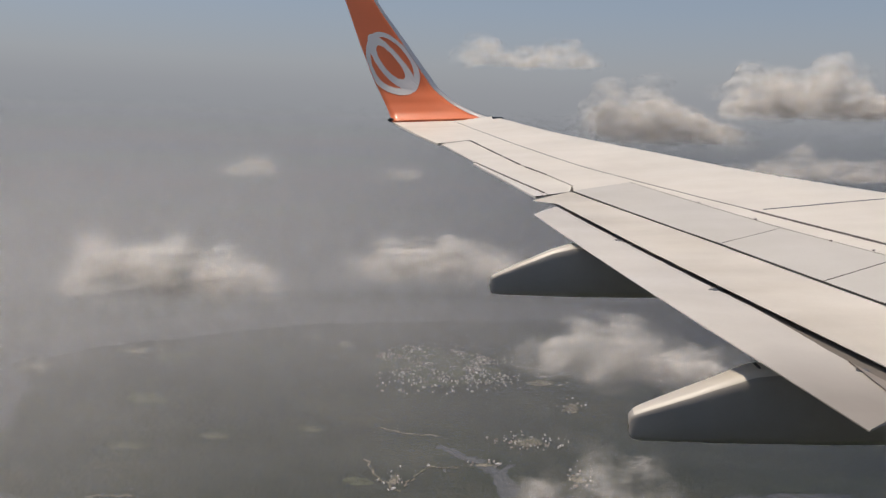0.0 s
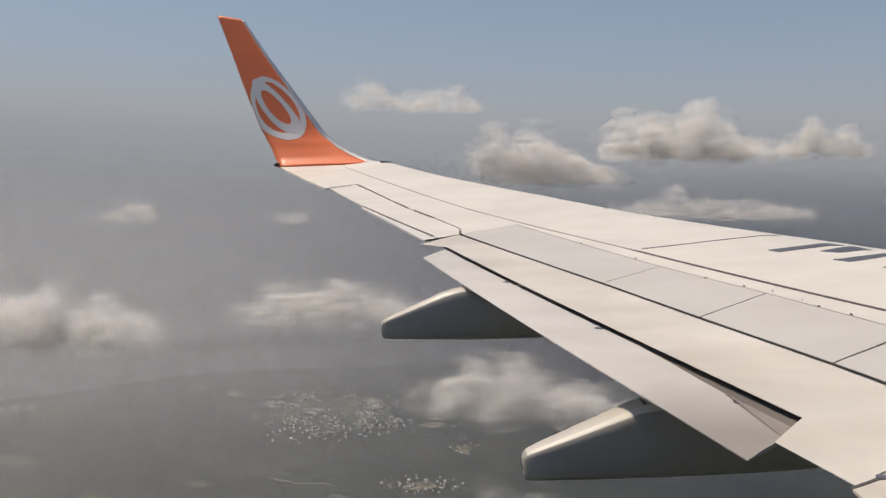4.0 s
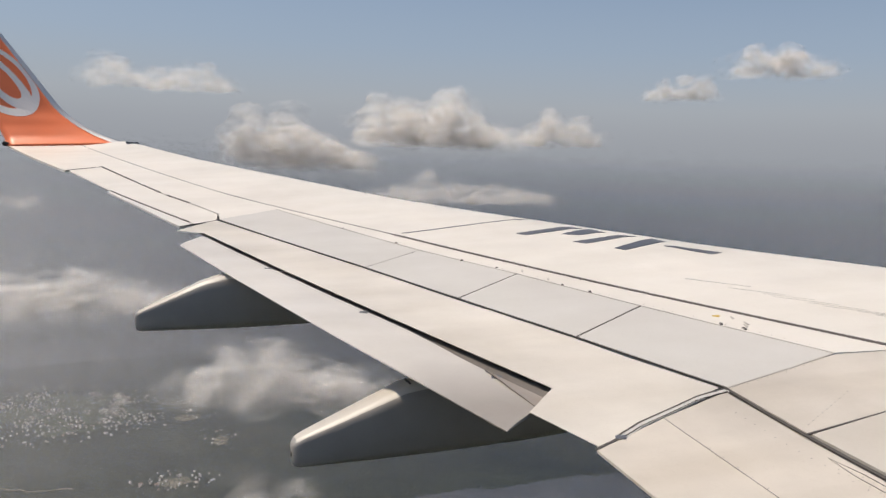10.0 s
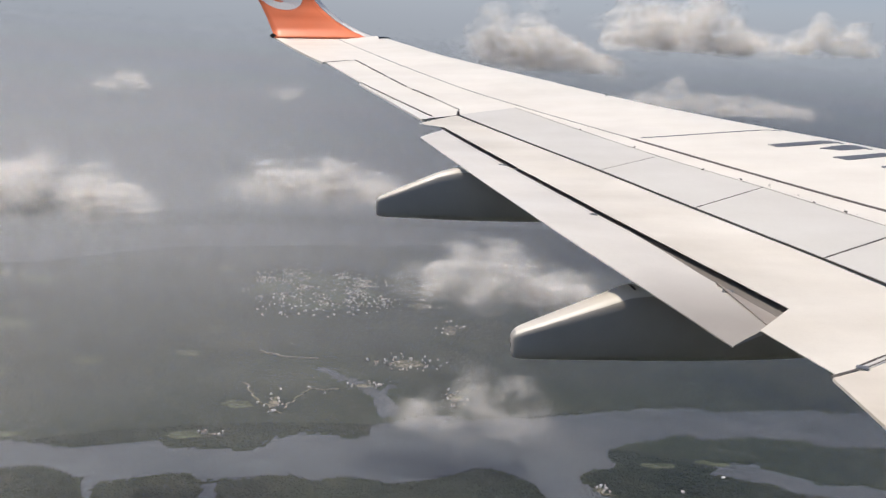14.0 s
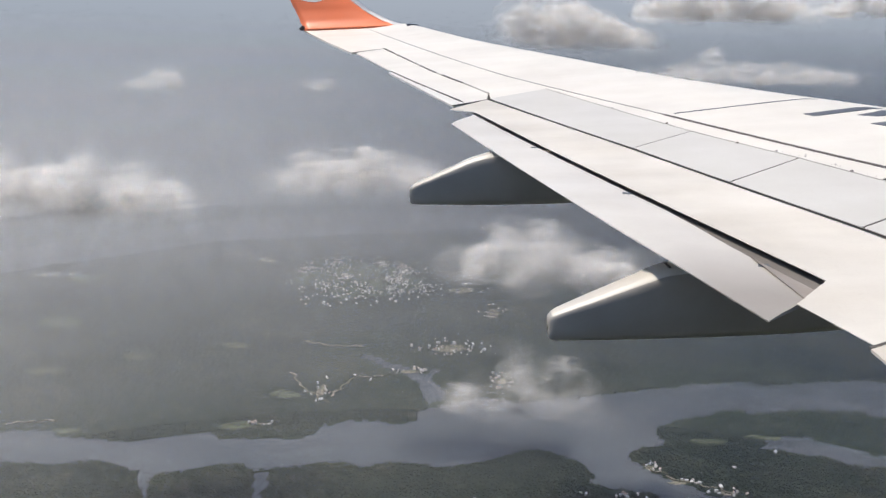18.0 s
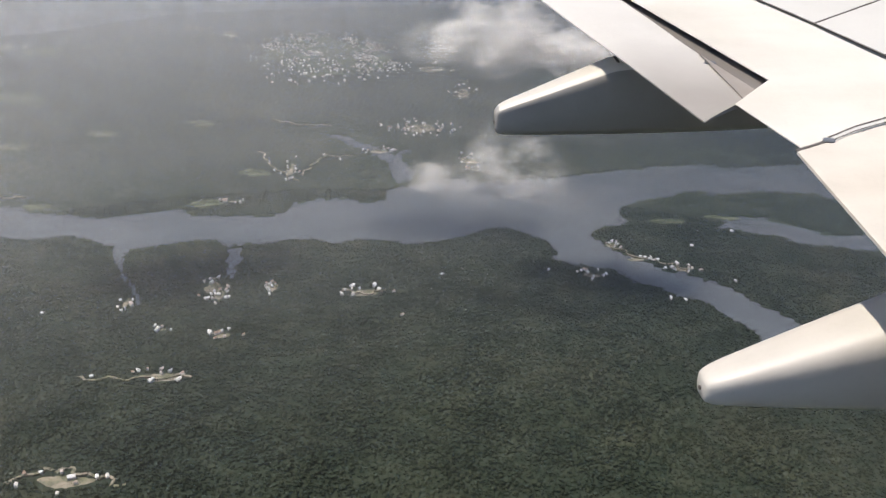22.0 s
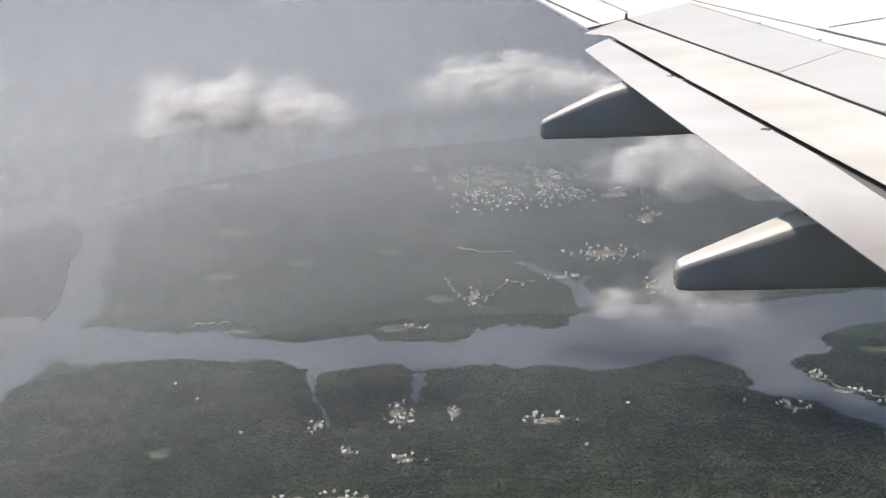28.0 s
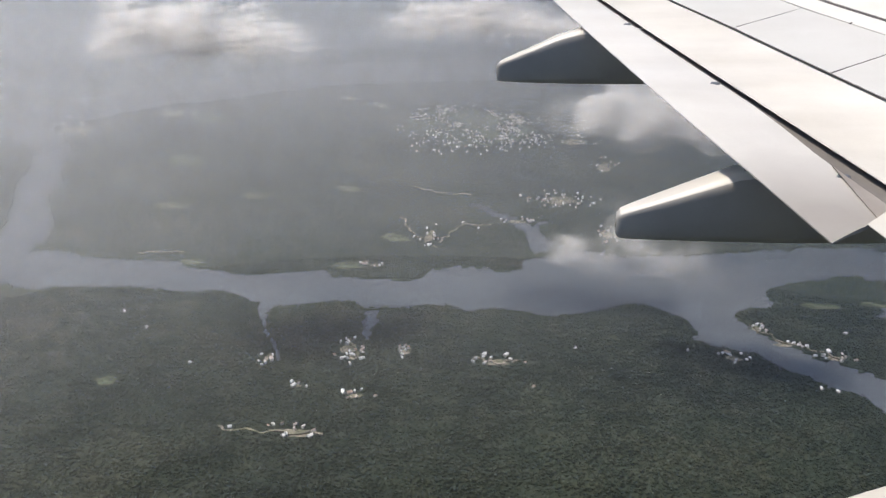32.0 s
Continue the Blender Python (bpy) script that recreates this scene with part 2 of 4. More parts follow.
def part(name, bm, material, parent, label="", smooth=False):
    bmesh.ops.recalc_face_normals(bm, faces=bm.faces)
    me = bpy.data.meshes.new(name)
    bm.to_mesh(me)
    bm.free()
    me.materials.append(material)
    if smooth:
        me.polygons.foreach_set("use_smooth", [True] * len(me.polygons))
    ob = new(name, me)
    ob.parent = parent
    if label:
        tagged(ob, label)
    return ob


def interp(table, y):
    xs, ys = zip(*table)
    return float(np.interp(y, xs, ys))


# ---- the wing, in the airplane's own axes: x to the nose, y outboard, z up ----
NOSE_UP, BANK = 3.5, 1.5
wing = tagged(new("airplane_wing"), "white swept airliner wing with grey spoilers and an orange winglet", "airplane wing")
wing.matrix_world = pose(0, 0, 0, -BANK, 0, 0) @ pose(0, 0, 0, 0, -NOSE_UP, 0)


def skin_z(y):
    return 0.0824 + 0.07745 * y + 0.002875 * y * y


LEAD = [(2.0, 1.3), (5.0, -0.95), (7.47, -2.82), (8.64, -3.72), (9.82, -4.45), (10.87, -5.17), (12.0, -5.87), (13.61, -6.70), (15.88, -7.98), (18.0, -8.98)]
SEAM = [(2.0, -2.75), (5.88, -4.51), (6.86, -4.98), (7.96, -5.49), (9.97, -6.38), (12.73, -7.71), (17.58, -9.64), (18.0, -9.80)]


def resample(pts, n):
    """n + 1 points evenly along a polyline of (y, x)."""
    p = np.array(pts, float)
    d = np.concatenate([[0], np.cumsum(np.hypot(*np.diff(p, axis=0).T))])
    s = np.linspace(0, d[-1], n + 1)
    return np.stack([np.interp(s, d, p[:, 0]), np.interp(s, d, p[:, 1])], 1)


def panel(name, front, rear, material, parent=None, label="", dz=(0.0, 0.0), thick=0.03, gap=0.008, n=None, m=4, camber=0.0, even=True, edge=None, mid=None):
    """A thin skin panel that follows the wing's upper surface, between a front and a rear edge of (y, x) points, with a small gap all round
    and edges broken by a bevel."""
    n = n or max(2, len(front) * 2)
    f, r = (resample(front, n), resample(rear, n)) if even else (np.array(front, float), np.array(rear, float))
    n = len(f) - 1
    bm = bmesh.new()
    grid = []
    for i in range(n + 1):
        row = []
        for j in range(m + 1):
            v = j / m
            y, x = f[i] * (1 - v) + r[i] * v
            if mid is not None:
                a, b, w = (f[i], mid[i], v * 2) if v <= 0.5 else (mid[i], r[i], v * 2 - 1)
                y, x = np.array(a) * (1 - w) + np.array(b) * w
            chord = max(0.05, np.hypot(*(r[i] - f[i])))
            span = max(0.05, np.hypot(*(f[-1] - f[0])))
            gy = gap * (1 if i == 0 else -1 if i == n else 0)
            gx = -gap * (1 if j == 0 else -1 if j == m else 0)
            if f[-1][0] < f[0][0]:
                gy = -gy
            row.append((x + gx, y + gy, skin_z(y) + dz[0] * (1 - v) + dz[1] * v + camber * 4 * v * (1 - v)))
        grid.append(row)
    top = [[bm.verts.new(c) for c in row] for row in grid]
    edge = thick if edge is None else edge
    bot = [[bm.verts.new((c[0], c[1], c[2] - thick * (1 - j / m) - edge * j / m)) for j, c in enumerate(row)] for row in grid]
    for i in range(n):
        for j in range(m):
            bm.faces.new((top[i][j], top[i + 1][j], top[i + 1][j + 1], top[i][j + 1]))
            bm.faces.new((bot[i][j], bot[i][j + 1], bot[i + 1][j + 1], bot[i + 1][j]))
    rim = [(0, j) for j in range(m)] + [(i, m) for i in range(n)] + [(n, j) for j in range(m, 0, -1)] + [(i, 0) for i in range(n, 0, -1)]
    for k in range(len(rim)):
        a, b = rim[k], rim[(k + 1) % len(rim)]
        bm.faces.new((top[a[0]][a[1]], top[b[0]][b[1]], bot[b[0]][b[1]], bot[a[0]][a[1]]))
    return part(name, bm, material, parent or wing, label)


def lead(y):
    return interp(LEAD, y)


def seam(y):
    return interp(SEAM, y)


def leading_edge():
    """The rounded nose of the wing, from the seam over the front and back under it."""
    bm = bmesh.new()
    ys = np.linspace(2.4, 17.95, 40)
    rings = []
    for y in ys:
        le, se, z = lead(y) + 0.12, seam(y), skin_z(y)
        t = 0.075 * (le - se + 1.2)
        ring = [(se + 0.012, z), (se * 0.75 + le * 0.25, z + 0.014), (se * 0.5 + le * 0.5, z + 0.030), (se * 0.25 + le * 0.75, z + 0.042)]
        for k in range(1, 8):
            a = math.pi * k / 8
            ring.append((le - 0.16 * (le - se) + 0.16 * (le - se) * math.sin(a), z - t * 0.5 + 0.028 + t * 0.5 * math.cos(a)))
        ring += [(se * 0.5 + le * 0.5, z - t * 1.15), (se, z - t * 1.2)]
        rings.append([bm.verts.new((x, y, zz)) for x, zz in ring])
    for a, b in zip(rings, rings[1:]):
        for i in range(len(a) - 1):
            bm.faces.new((a[i], b[i], b[i + 1], a[i + 1]))
    return part("leading_edge", bm, WHITE, wing, "white rounded leading edge", smooth=True)


leading_edge()


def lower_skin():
    """The structure under the panels, coloured dark for the shade in the gaps, and the wing's underside."""
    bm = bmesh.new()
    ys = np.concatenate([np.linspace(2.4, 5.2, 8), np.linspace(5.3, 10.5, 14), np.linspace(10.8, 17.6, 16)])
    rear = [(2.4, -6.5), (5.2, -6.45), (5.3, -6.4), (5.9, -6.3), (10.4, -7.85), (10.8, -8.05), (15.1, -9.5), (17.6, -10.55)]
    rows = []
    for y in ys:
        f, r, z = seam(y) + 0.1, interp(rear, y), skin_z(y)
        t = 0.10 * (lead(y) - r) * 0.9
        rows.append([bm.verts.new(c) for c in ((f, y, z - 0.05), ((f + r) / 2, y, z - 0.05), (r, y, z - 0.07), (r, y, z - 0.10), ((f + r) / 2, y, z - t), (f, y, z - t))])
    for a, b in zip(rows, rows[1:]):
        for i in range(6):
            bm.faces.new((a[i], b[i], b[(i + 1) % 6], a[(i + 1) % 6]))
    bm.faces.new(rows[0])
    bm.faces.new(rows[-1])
    return part("lower_skin", bm, UNDER, wing, "structure below the panels, coloured dark as gap shade")


lower_skin()
S_TOP = [(5.95, -4.97), (7.13, -5.46), (8.21, -5.88), (9.24, -6.35), (11.60, -7.27)]
S_END = [(5.66, -5.87), (6.63, -6.18), (7.65, -6.55), (8.73, -6.94), (11.15, -7.91)]
# white skin between the front seam and the spoilers, the aileron and the tip
panel("upper_skin", [(y, seam(y)) for y in (5.88, 6.86, 7.96, 9.97, 11.63)], S_TOP, WHITE, gap=0.014, n=16, label="white upper skin strip ahead of the spoilers")
panel("upper_skin", [(y, seam(y)) for y in (11.63, 11.9, 12.6, 13.4, 15.62)], [(11.14, -7.90), (11.45, -7.875), (12.21, -8.14), (13.0, -8.455), (15.41, -9.26)], WHITE, gap=0.010, n=12)
panel("tip_skin", [(15.62, seam(15.62)), (16.7, seam(16.7)), (18.0, -9.80)], [(15.13, -9.74), (16.5, -10.31), (17.93, -10.87)], WHITE, gap=0.006, n=8)
panel("root_skin", [(5.89, -4.53), (5.28, -4.27)], [(5.66, -5.87), (5.09, -5.89)], AGED, gap=0.004, even=False, m=8, mid=[(5.94, -4.98), (5.23, -5.18)])
panel("root_skin", [(5.28, -4.27), (3.0, -3.25)], [(5.23, -5.17), (3.0, -4.88)], AGED, gap=0.004, n=5)
for i in range(4):
    panel("spoiler", [S_TOP[i], S_TOP[i + 1]], [S_END[i], S_END[i + 1]], GREY, gap=0.007 if i else 0.006, n=6, dz=(0.0, 0.001), label="grey painted spoiler panel")
panel("ground_spoiler", [(5.23, -5.19), (3.0, -4.9)], [(5.08, -5.89), (3.0, -5.87)], TAN, gap=0.006, n=5, dz=(0.003, 0.004), label="grey inboard spoiler panel")
flap = panel("main_flap", [(5.67, -5.89), (6.2, -6.07), (6.63, -6.20), (7.65, -6.57), (8.73, -6.96), (10.4, -7.63), (11.13, -7.93)],
             [(5.23, -6.79), (5.66, -6.91), (5.87, -6.67), (7.55, -7.182), (8.73, -7.55), (10.46, -8.085), (10.66, -8.33)], FLAPWHITE, gap=0.011, even=False, m=6,
             dz=(0.0, 0.0), thick=0.022, edge=0.004, label="white main flap behind the spoilers")
panel("aft_flap", [(5.80, -6.735), (6.35, -6.885), (7.03, -7.030), (7.5, -7.176), (9.0, -7.645), (10.43, -8.085)], [(5.49, -7.08), (6.24, -7.28), (6.8, -7.44), (7.2, -7.55), (8.8, -7.99), (9.99, -8.31)], FLAPGREY, gap=0.004, n=14,
      dz=(-0.018, 0.0), camber=0.006, thick=0.03, edge=0.006, label="pale grey aft flap with worn inboard end")
panel("inboard_flap", [(5.622, -5.908), (5.09, -5.93), (4.59, -5.93), (3.0, -5.9)], [(5.212, -6.81), (4.85, -6.805), (4.4, -6.80), (3.0, -6.79)], AGED, gap=0.003, even=False, m=8,
      mid=[(5.440, -6.335), (4.98, -6.36), (4.5, -6.36), (3.0, -6.35)],
      dz=(0.0, 0.0), thick=0.04, edge=0.012, label="white inboard trailing edge panel")
ail = panel("aileron", [(11.11, -7.925), (11.45, -7.895), (12.21, -8.165), (13.0, -8.475), (15.39, -9.28)], [(10.985, -8.150), (11.3, -8.275), (12.0, -8.545), (13.30, -9.045), (15.12, -9.68)], WHITE, gap=0.006, even=False,
             dz=(0, -0.004), thick=0.05, edge=0.012, label="white aileron")
panel("aileron_tab", [(10.985, -8.165), (12.0, -8.555), (13.29, -9.052)], [(10.88, -8.285), (11.97, -8.64), (13.25, -9.075)], TABGREY, ail, gap=0.003, dz=(-0.003, -0.006), thick=0.02,
      label="pale grey balance tab")


def strip(name, pts, width, material, dz=0.004, parent=None, label=""):
    """A thin band on the skin along (y, x) points."""
    p = resample(pts, max(2, len(pts) * 4))
    t = np.gradient(p, axis=0)
    t /= np.linalg.norm(t, axis=1)[:, None]
    nrm = np.stack([-t[:, 1], t[:, 0]], 1) * width / 2
    bm = bmesh.new()
    rows = []
    for a, b in zip(p - nrm, p + nrm):
        rows.append([bm.verts.new((x, y, skin_z(y) + h)) for (y, x), h in ((a, dz), (b, dz), (b, dz - 0.006), (a, dz - 0.006))])
    for a, b in zip(rows, rows[1:]):
        for i in range(4):
            bm.faces.new((a[i], b[i], b[(i + 1) % 4], a[(i + 1) % 4]))
    bm.faces.new(rows[0])
    bm.faces.new(rows[-1][::-1])
    return part(name, bm, material, parent or wing, label)


strip("seal_strip", [(3.0, seam(3.0) - 0.01), (5.88, seam(5.88) - 0.01), (7.96, seam(7.96) - 0.01), (9.97, seam(9.97) - 0.01)], 0.042, SEAL, 0.003, label="dark sealing strip")
strip("seal_strip", [(9.97, seam(9.97) - 0.005), (12.73, seam(12.73)), (17.5, seam(17.5))], 0.013, TRIM, 0.003)

KINK = [(5.632, -5.895), (5.584, -6.083), (5.478, -6.304), (5.388, -6.503), (5.292, -6.657)]
strip("flap_gap_seal", KINK, 0.040, GREY, 0.003, label="grey rubber seal in the flap gap")
strip("joint_seal", [(y + 0.020, x + 0.009) for y, x in KINK], 0.009, SEAL, 0.0045)
strip("joint_seal", [(y - 0.020, x - 0.009) for y, x in KINK], 0.006, SEAL, 0.0045)
bm = bmesh.new()
bmesh.ops.create_cube(bm, size=1, matrix=Matrix.Translation((-6.655, 5.289, skin_z(5.289) + 0.003)) @ pose(0, 0, 0, 0, 0, -25) @ Matrix.Diagonal((0.045, 0.038, 0.010, 1)))
bmesh.ops.bevel(bm, geom=bm.edges[:], offset=0.005, segments=1, affect="EDGES")
part("seal_bracket", bm, MARK, wing, "small dark bracket closing the seal")
strip("access_seam", [(5.42, -6.37), (5.05, -6.38), (4.71, -6.39), (3.6, -6.42)], 0.004, TRIM, 0.002)
for y0, y1 in ((15.40, 14.80), (14.72, 13.78), (13.66, 13.02), (12.82, 12.22)):
    a = lambda y: interp([(11.44, -7.882), (12.21, -8.155), (13.0, -8.465), (15.41, -9.27)], y)
    strip("hinge_gap", [(y0, a(y0)), (y1, a(y1))], 0.028, SEAL, 0.005)
strip("hinge_gap", [(12.15, -8.132), (11.44, -7.884)], 0.012, SCUFF, 0.004)
strip("tab_gap", [(13.30, -9.048), (12.0, -8.55), (11.08, -8.195)], 0.020, SEAL, 0.003, label="dark gap between aileron and tab")


# dark sealant in the joints between the panels
strip("joint_seal", S_END, 0.013, SEAL, 0.0025, label="dark sealant joint behind the spoilers")
for (a, b), w in ((((7.13, -5.46), (6.63, -6.18)), 0.013), (((8.21, -5.88), (7.65, -6.55)), 0.008), (((9.24, -6.35), (8.73, -6.94)), 0.005)):
    strip("joint_seal", [a, b], w, SEAL if w > 0.006 else TRIM, 0.0025)
strip("joint_seal", [(5.95, -4.97), (5.80, -5.42), (5.66, -5.87)], 0.010, FAIRING, 0.0025)
strip("joint_seal", S_TOP, 0.008, FAIRING, 0.003)
strip("joint_seal", [(5.66, -5.88), (5.37, -5.90), (5.09, -5.91), (4.59, -5.91), (3.0, -5.88)], 0.019, SEAL, 0.0025)
strip("joint_seal", [(5.09, -5.89), (5.23, -5.18)], 0.010, SEAL, 0.0025)
strip("joint_seal", [(5.289, -6.655), (5.216, -6.805)], 0.014, SEAL, 0.003)
strip("joint_seal", [(15.40, -9.27), (15.13, -9.72)], 0.018, SEAL, 0.0025)
strip("joint_seal", [(11.10, -7.925), (10.86, -8.285)], 0.018, SEAL, 0.0025)
panel("slot_wear_plate", [(5.80, -6.742), (6.0, -6.796), (6.28, -6.872)], [(5.71, -6.845), (5.96, -6.862), (6.27, -6.882)], RUBBED, gap=0.002, n=6, m=3, dz=(-0.012, -0.002), thick=0.01, edge=0.004, label="brown rubbed metal at the inner end of the flap slot")
# dark sheet added below the slot to give its shade
panel("slot_shade_sheet", [(5.9, -6.48), (7.6, -6.98), (10.5, -7.88)], [(5.80, -6.80), (7.5, -7.32), (10.30, -8.20)], UNDER, gap=0.0, n=8, m=2, dz=(-0.03, -0.045), thick=0.02, label="dark sheet added as the shade in the flap slot")


# registration marks, shown as plain bars
def nose_z(y, x):
    """Height of the surface ahead of the front seam."""
    le, se = lead(y) + 0.12, seam(y)
    return skin_z(y) + float(np.interp((x - se) / (le - se), [0, 0.25, 0.5, 0.75, 0.86, 1.0], [0, 0.014, 0.030, 0.042, 0.026, -0.06]))


def mark(name, corners, parent=None, n=6, material=None, label="dark grey painted marking bar"):
    c = np.array(corners, float)
    bm = bmesh.new()
    rows = []
    for i in range(n + 1):
        for k, h in ((0, 0.004), (1, -0.01)):
            row = []
            for j in range(n + 1):
                y, x = (c[0] * (1 - i / n) + c[3] * i / n) * (1 - j / n) + (c[1] * (1 - i / n) + c[2] * i / n) * j / n
                row.append(bm.verts.new((x, y, nose_z(y, x) + h)))
            rows.append(row)
    top, low = rows[0::2], rows[1::2]
    for i in range(n):
        for j in range(n):
            bm.faces.new((top[i][j], top[i][j + 1], top[i + 1][j + 1], top[i + 1][j]))
    for i in range(n):
        bm.faces.new((top[i][0], top[i + 1][0], low[i + 1][0], low[i][0]))
        bm.faces.new((top[i][n], low[i][n], low[i + 1][n], top[i + 1][n]))
        bm.faces.new((top[0][i], low[0][i], low[0][i + 1], top[0][i + 1]))
        bm.faces.new((top[n][i], top[n][i + 1], low[n][i + 1], low[n][i]))
    return part(name, bm, material or MARK, parent or wing, label)


for bar in ([(9.601, -5.294), (9.493, -5.244), (9.643, -4.601), (9.740, -4.686)], [(9.427, -4.918), (9.333, -4.791), (9.381, -4.487), (9.587, -4.539)],
            [(9.099, -4.961), (8.987, -4.885), (9.157, -4.299), (9.225, -4.396)], [(8.747, -4.749), (8.649, -4.695), (8.849, -4.177), (9.029, -4.198)],
            [(8.678, -4.303), (8.652, -4.235), (8.295, -3.993), (8.264, -4.105)]):
    mark("marking_bar", bar)
for k in range(9):
    y0, y1 = 10.0 + 0.028 * k, 10.0 + 0.028 * (k + 1)
    x0, x1 = -6.30 + 0.155 * k, -6.30 + 0.155 * (k + 1)
    mark("access_seam", [(y0, x0), (y0 - 0.016, x0), (y1 - 0.016, x1), (y1, x1)], n=2)


# winglet
W_TE = [(2.27, 17.45, -10.70), (2.34, 17.70, -10.80), (2.405, 17.90, -10.87), (2.52, 18.06, -10.93), (2.75, 18.22, -11.04), (3.00, 18.33, -11.17), (3.13, 18.36, -11.24), (3.90, 18.47, -11.53), (4.53, 18.57, -11.74), (5.32, 18.70, -12.02)]
W_LE = [(2.27, 17.50, -8.78), (2.35, 17.75, -8.92), (2.42, 17.92, -9.08), (2.54, 18.06, -9.38), (2.71, 18.19, -9.68), (2.92, 18.31, -9.95), (3.05, 18.35, -10.07), (3.40, 18.40, -10.31), (3.84, 18.46, -10.61), (4.50, 18.56, -11.07), (5.22, 18.69, -11.52)]


def wl_edge(table, z):
    zs = [r[0] for r in table]
    return float(np.interp(z, zs, [r[2] for r in table])), float(np.interp(z, zs, [r[1] for r in table]))


def wl_point(u, v, off=0.0):
    """A point of the winglet: u up from its root, v from the rear to the front edge, off towards the cabin."""
    zt, zl = 2.27 + u * (5.32 - 2.27), 2.27 + u * (5.22 - 2.27)
    xt, yt = wl_edge(W_TE, zt)
    xl, yl = wl_edge(W_LE, zl)
    x, y, z = xt * (1 - v) + xl * v, yt * (1 - v) + yl * v, zt * (1 - v) + zl * v
    half = min(1.0, max(0.0, u - 0.02) / 0.16) * (0.055 * (1 - u) + 0.022) * math.sqrt(max(0.0, v * 0.9 + 0.02)) * math.sqrt(max(0.0, 1.0 - v)) * 2
    return Vector((x, y - half - off, z + (half + off) * 0.25)), half


def winglet_piece(name, u0, u1, v0, v1, material, parent, label, n=14, m=12):
    bm = bmesh.new()
    fr, bk = [], []
    for i in range(n + 1):
        u = u0 + (u1 - u0) * i / n
        a, b = [], []
        for j in range(m + 1):
            v = v0 + (v1 - v0) * j / m
            p, h = wl_point(u, v)
            a.append(bm.verts.new(p))
            b.append(bm.verts.new(p + Vector((0, 2 * h + 0.004, -h * 0.5))))
        fr.append(a)
        bk.append(b)
    for i in range(n):
        for j in range(m):
            bm.faces.new((fr[i][j], fr[i][j + 1], fr[i + 1][j + 1], fr[i + 1][j]))
            bm.faces.new((bk[i][j], bk[i + 1][j], bk[i + 1][j + 1], bk[i][j + 1]))
    rim = [(0, j) for j in range(m)] + [(i, m) for i in range(n)] + [(n, j) for j in range(m, 0, -1)] + [(i, 0) for i in range(n, 0, -1)]
    for k in range(len(rim)):
        a, b = rim[k], rim[(k + 1) % len(rim)]
        bm.faces.new((fr[a[0]][a[1]], fr[b[0]][b[1]], bk[b[0]][b[1]], bk[a[0]][a[1]]))
    return part(name, bm, material, parent, label, smooth=True)


winglet = winglet_piece("winglet", 0.038, 1.0, 0.0, 0.90, ORANGE, wing, "swept orange winglet with a pale oval emblem", n=60)
winglet_piece("winglet_edge", 0.02, 1.0, 0.90, 1.0, METAL, winglet, "bare metal leading edge", n=60, m=6)


def emblem_ring(u, v, ru, rv, shear, w0, w1, pts=48):
    """A slanted oval ring on the winglet's inner face."""
    bm = bmesh.new()
    ins, out = [], []
    for k in range(pts):
        a = 2 * math.pi * k / pts
        for lst, s in ((ins, 1 - (w0 + w1 * abs(math.sin(a / 2)))), (out, 1.0)):
            du, dv = ru * s * math.cos(a), rv * s * math.sin(a)
            uu, vv = u + du, v + dv - shear * du
            lst.append(bm.verts.new(wl_point(uu, min(max(vv, 0.01), 0.895), 0.004)[0]))
    for k in range(pts):
        bm.faces.new((ins[k], out[k], out[(k + 1) % pts], ins[(k + 1) % pts]))
    return part("emblem_ring", bm, LOGO, winglet, "pale oval emblem ring")


emblem_ring(0.408, 0.445, 0.205, 0.46, -0.50, 0.17, 0.05)
emblem_ring(0.412, 0.43, 0.185, 0.27, 0.50, 0.40, 0.02)
bm = bmesh.new()
bmesh.ops.create_cube(bm, size=1, matrix=Matrix.Translation((-10.90, 17.93, 2.43)) @ Matrix.Diagonal((0.10, 0.10, 0.07, 1)))
bmesh.ops.bevel(bm, geom=bm.edges[:], offset=0.02, segments=2, affect="EDGES")
part("tail_light", bm, SEAL, wing, "dark rear position lamp housing at the tip")
bm = bmesh.new()
bmesh.ops.create_cube(bm, size=1, matrix=Matrix.Translation((-8.92, 17.75, 2.40)) @ pose(0, 0, 0, 0, 0, -28) @ Matrix.Diagonal((0.07, 0.36, 0.03, 1)))
bmesh.ops.bevel(bm, geom=bm.edges[:], offset=0.015, segments=2, affect="EDGES")
part("tip_lamp_cover", bm, MARK, wing, "dark glass lamp cover at the tip's front edge")


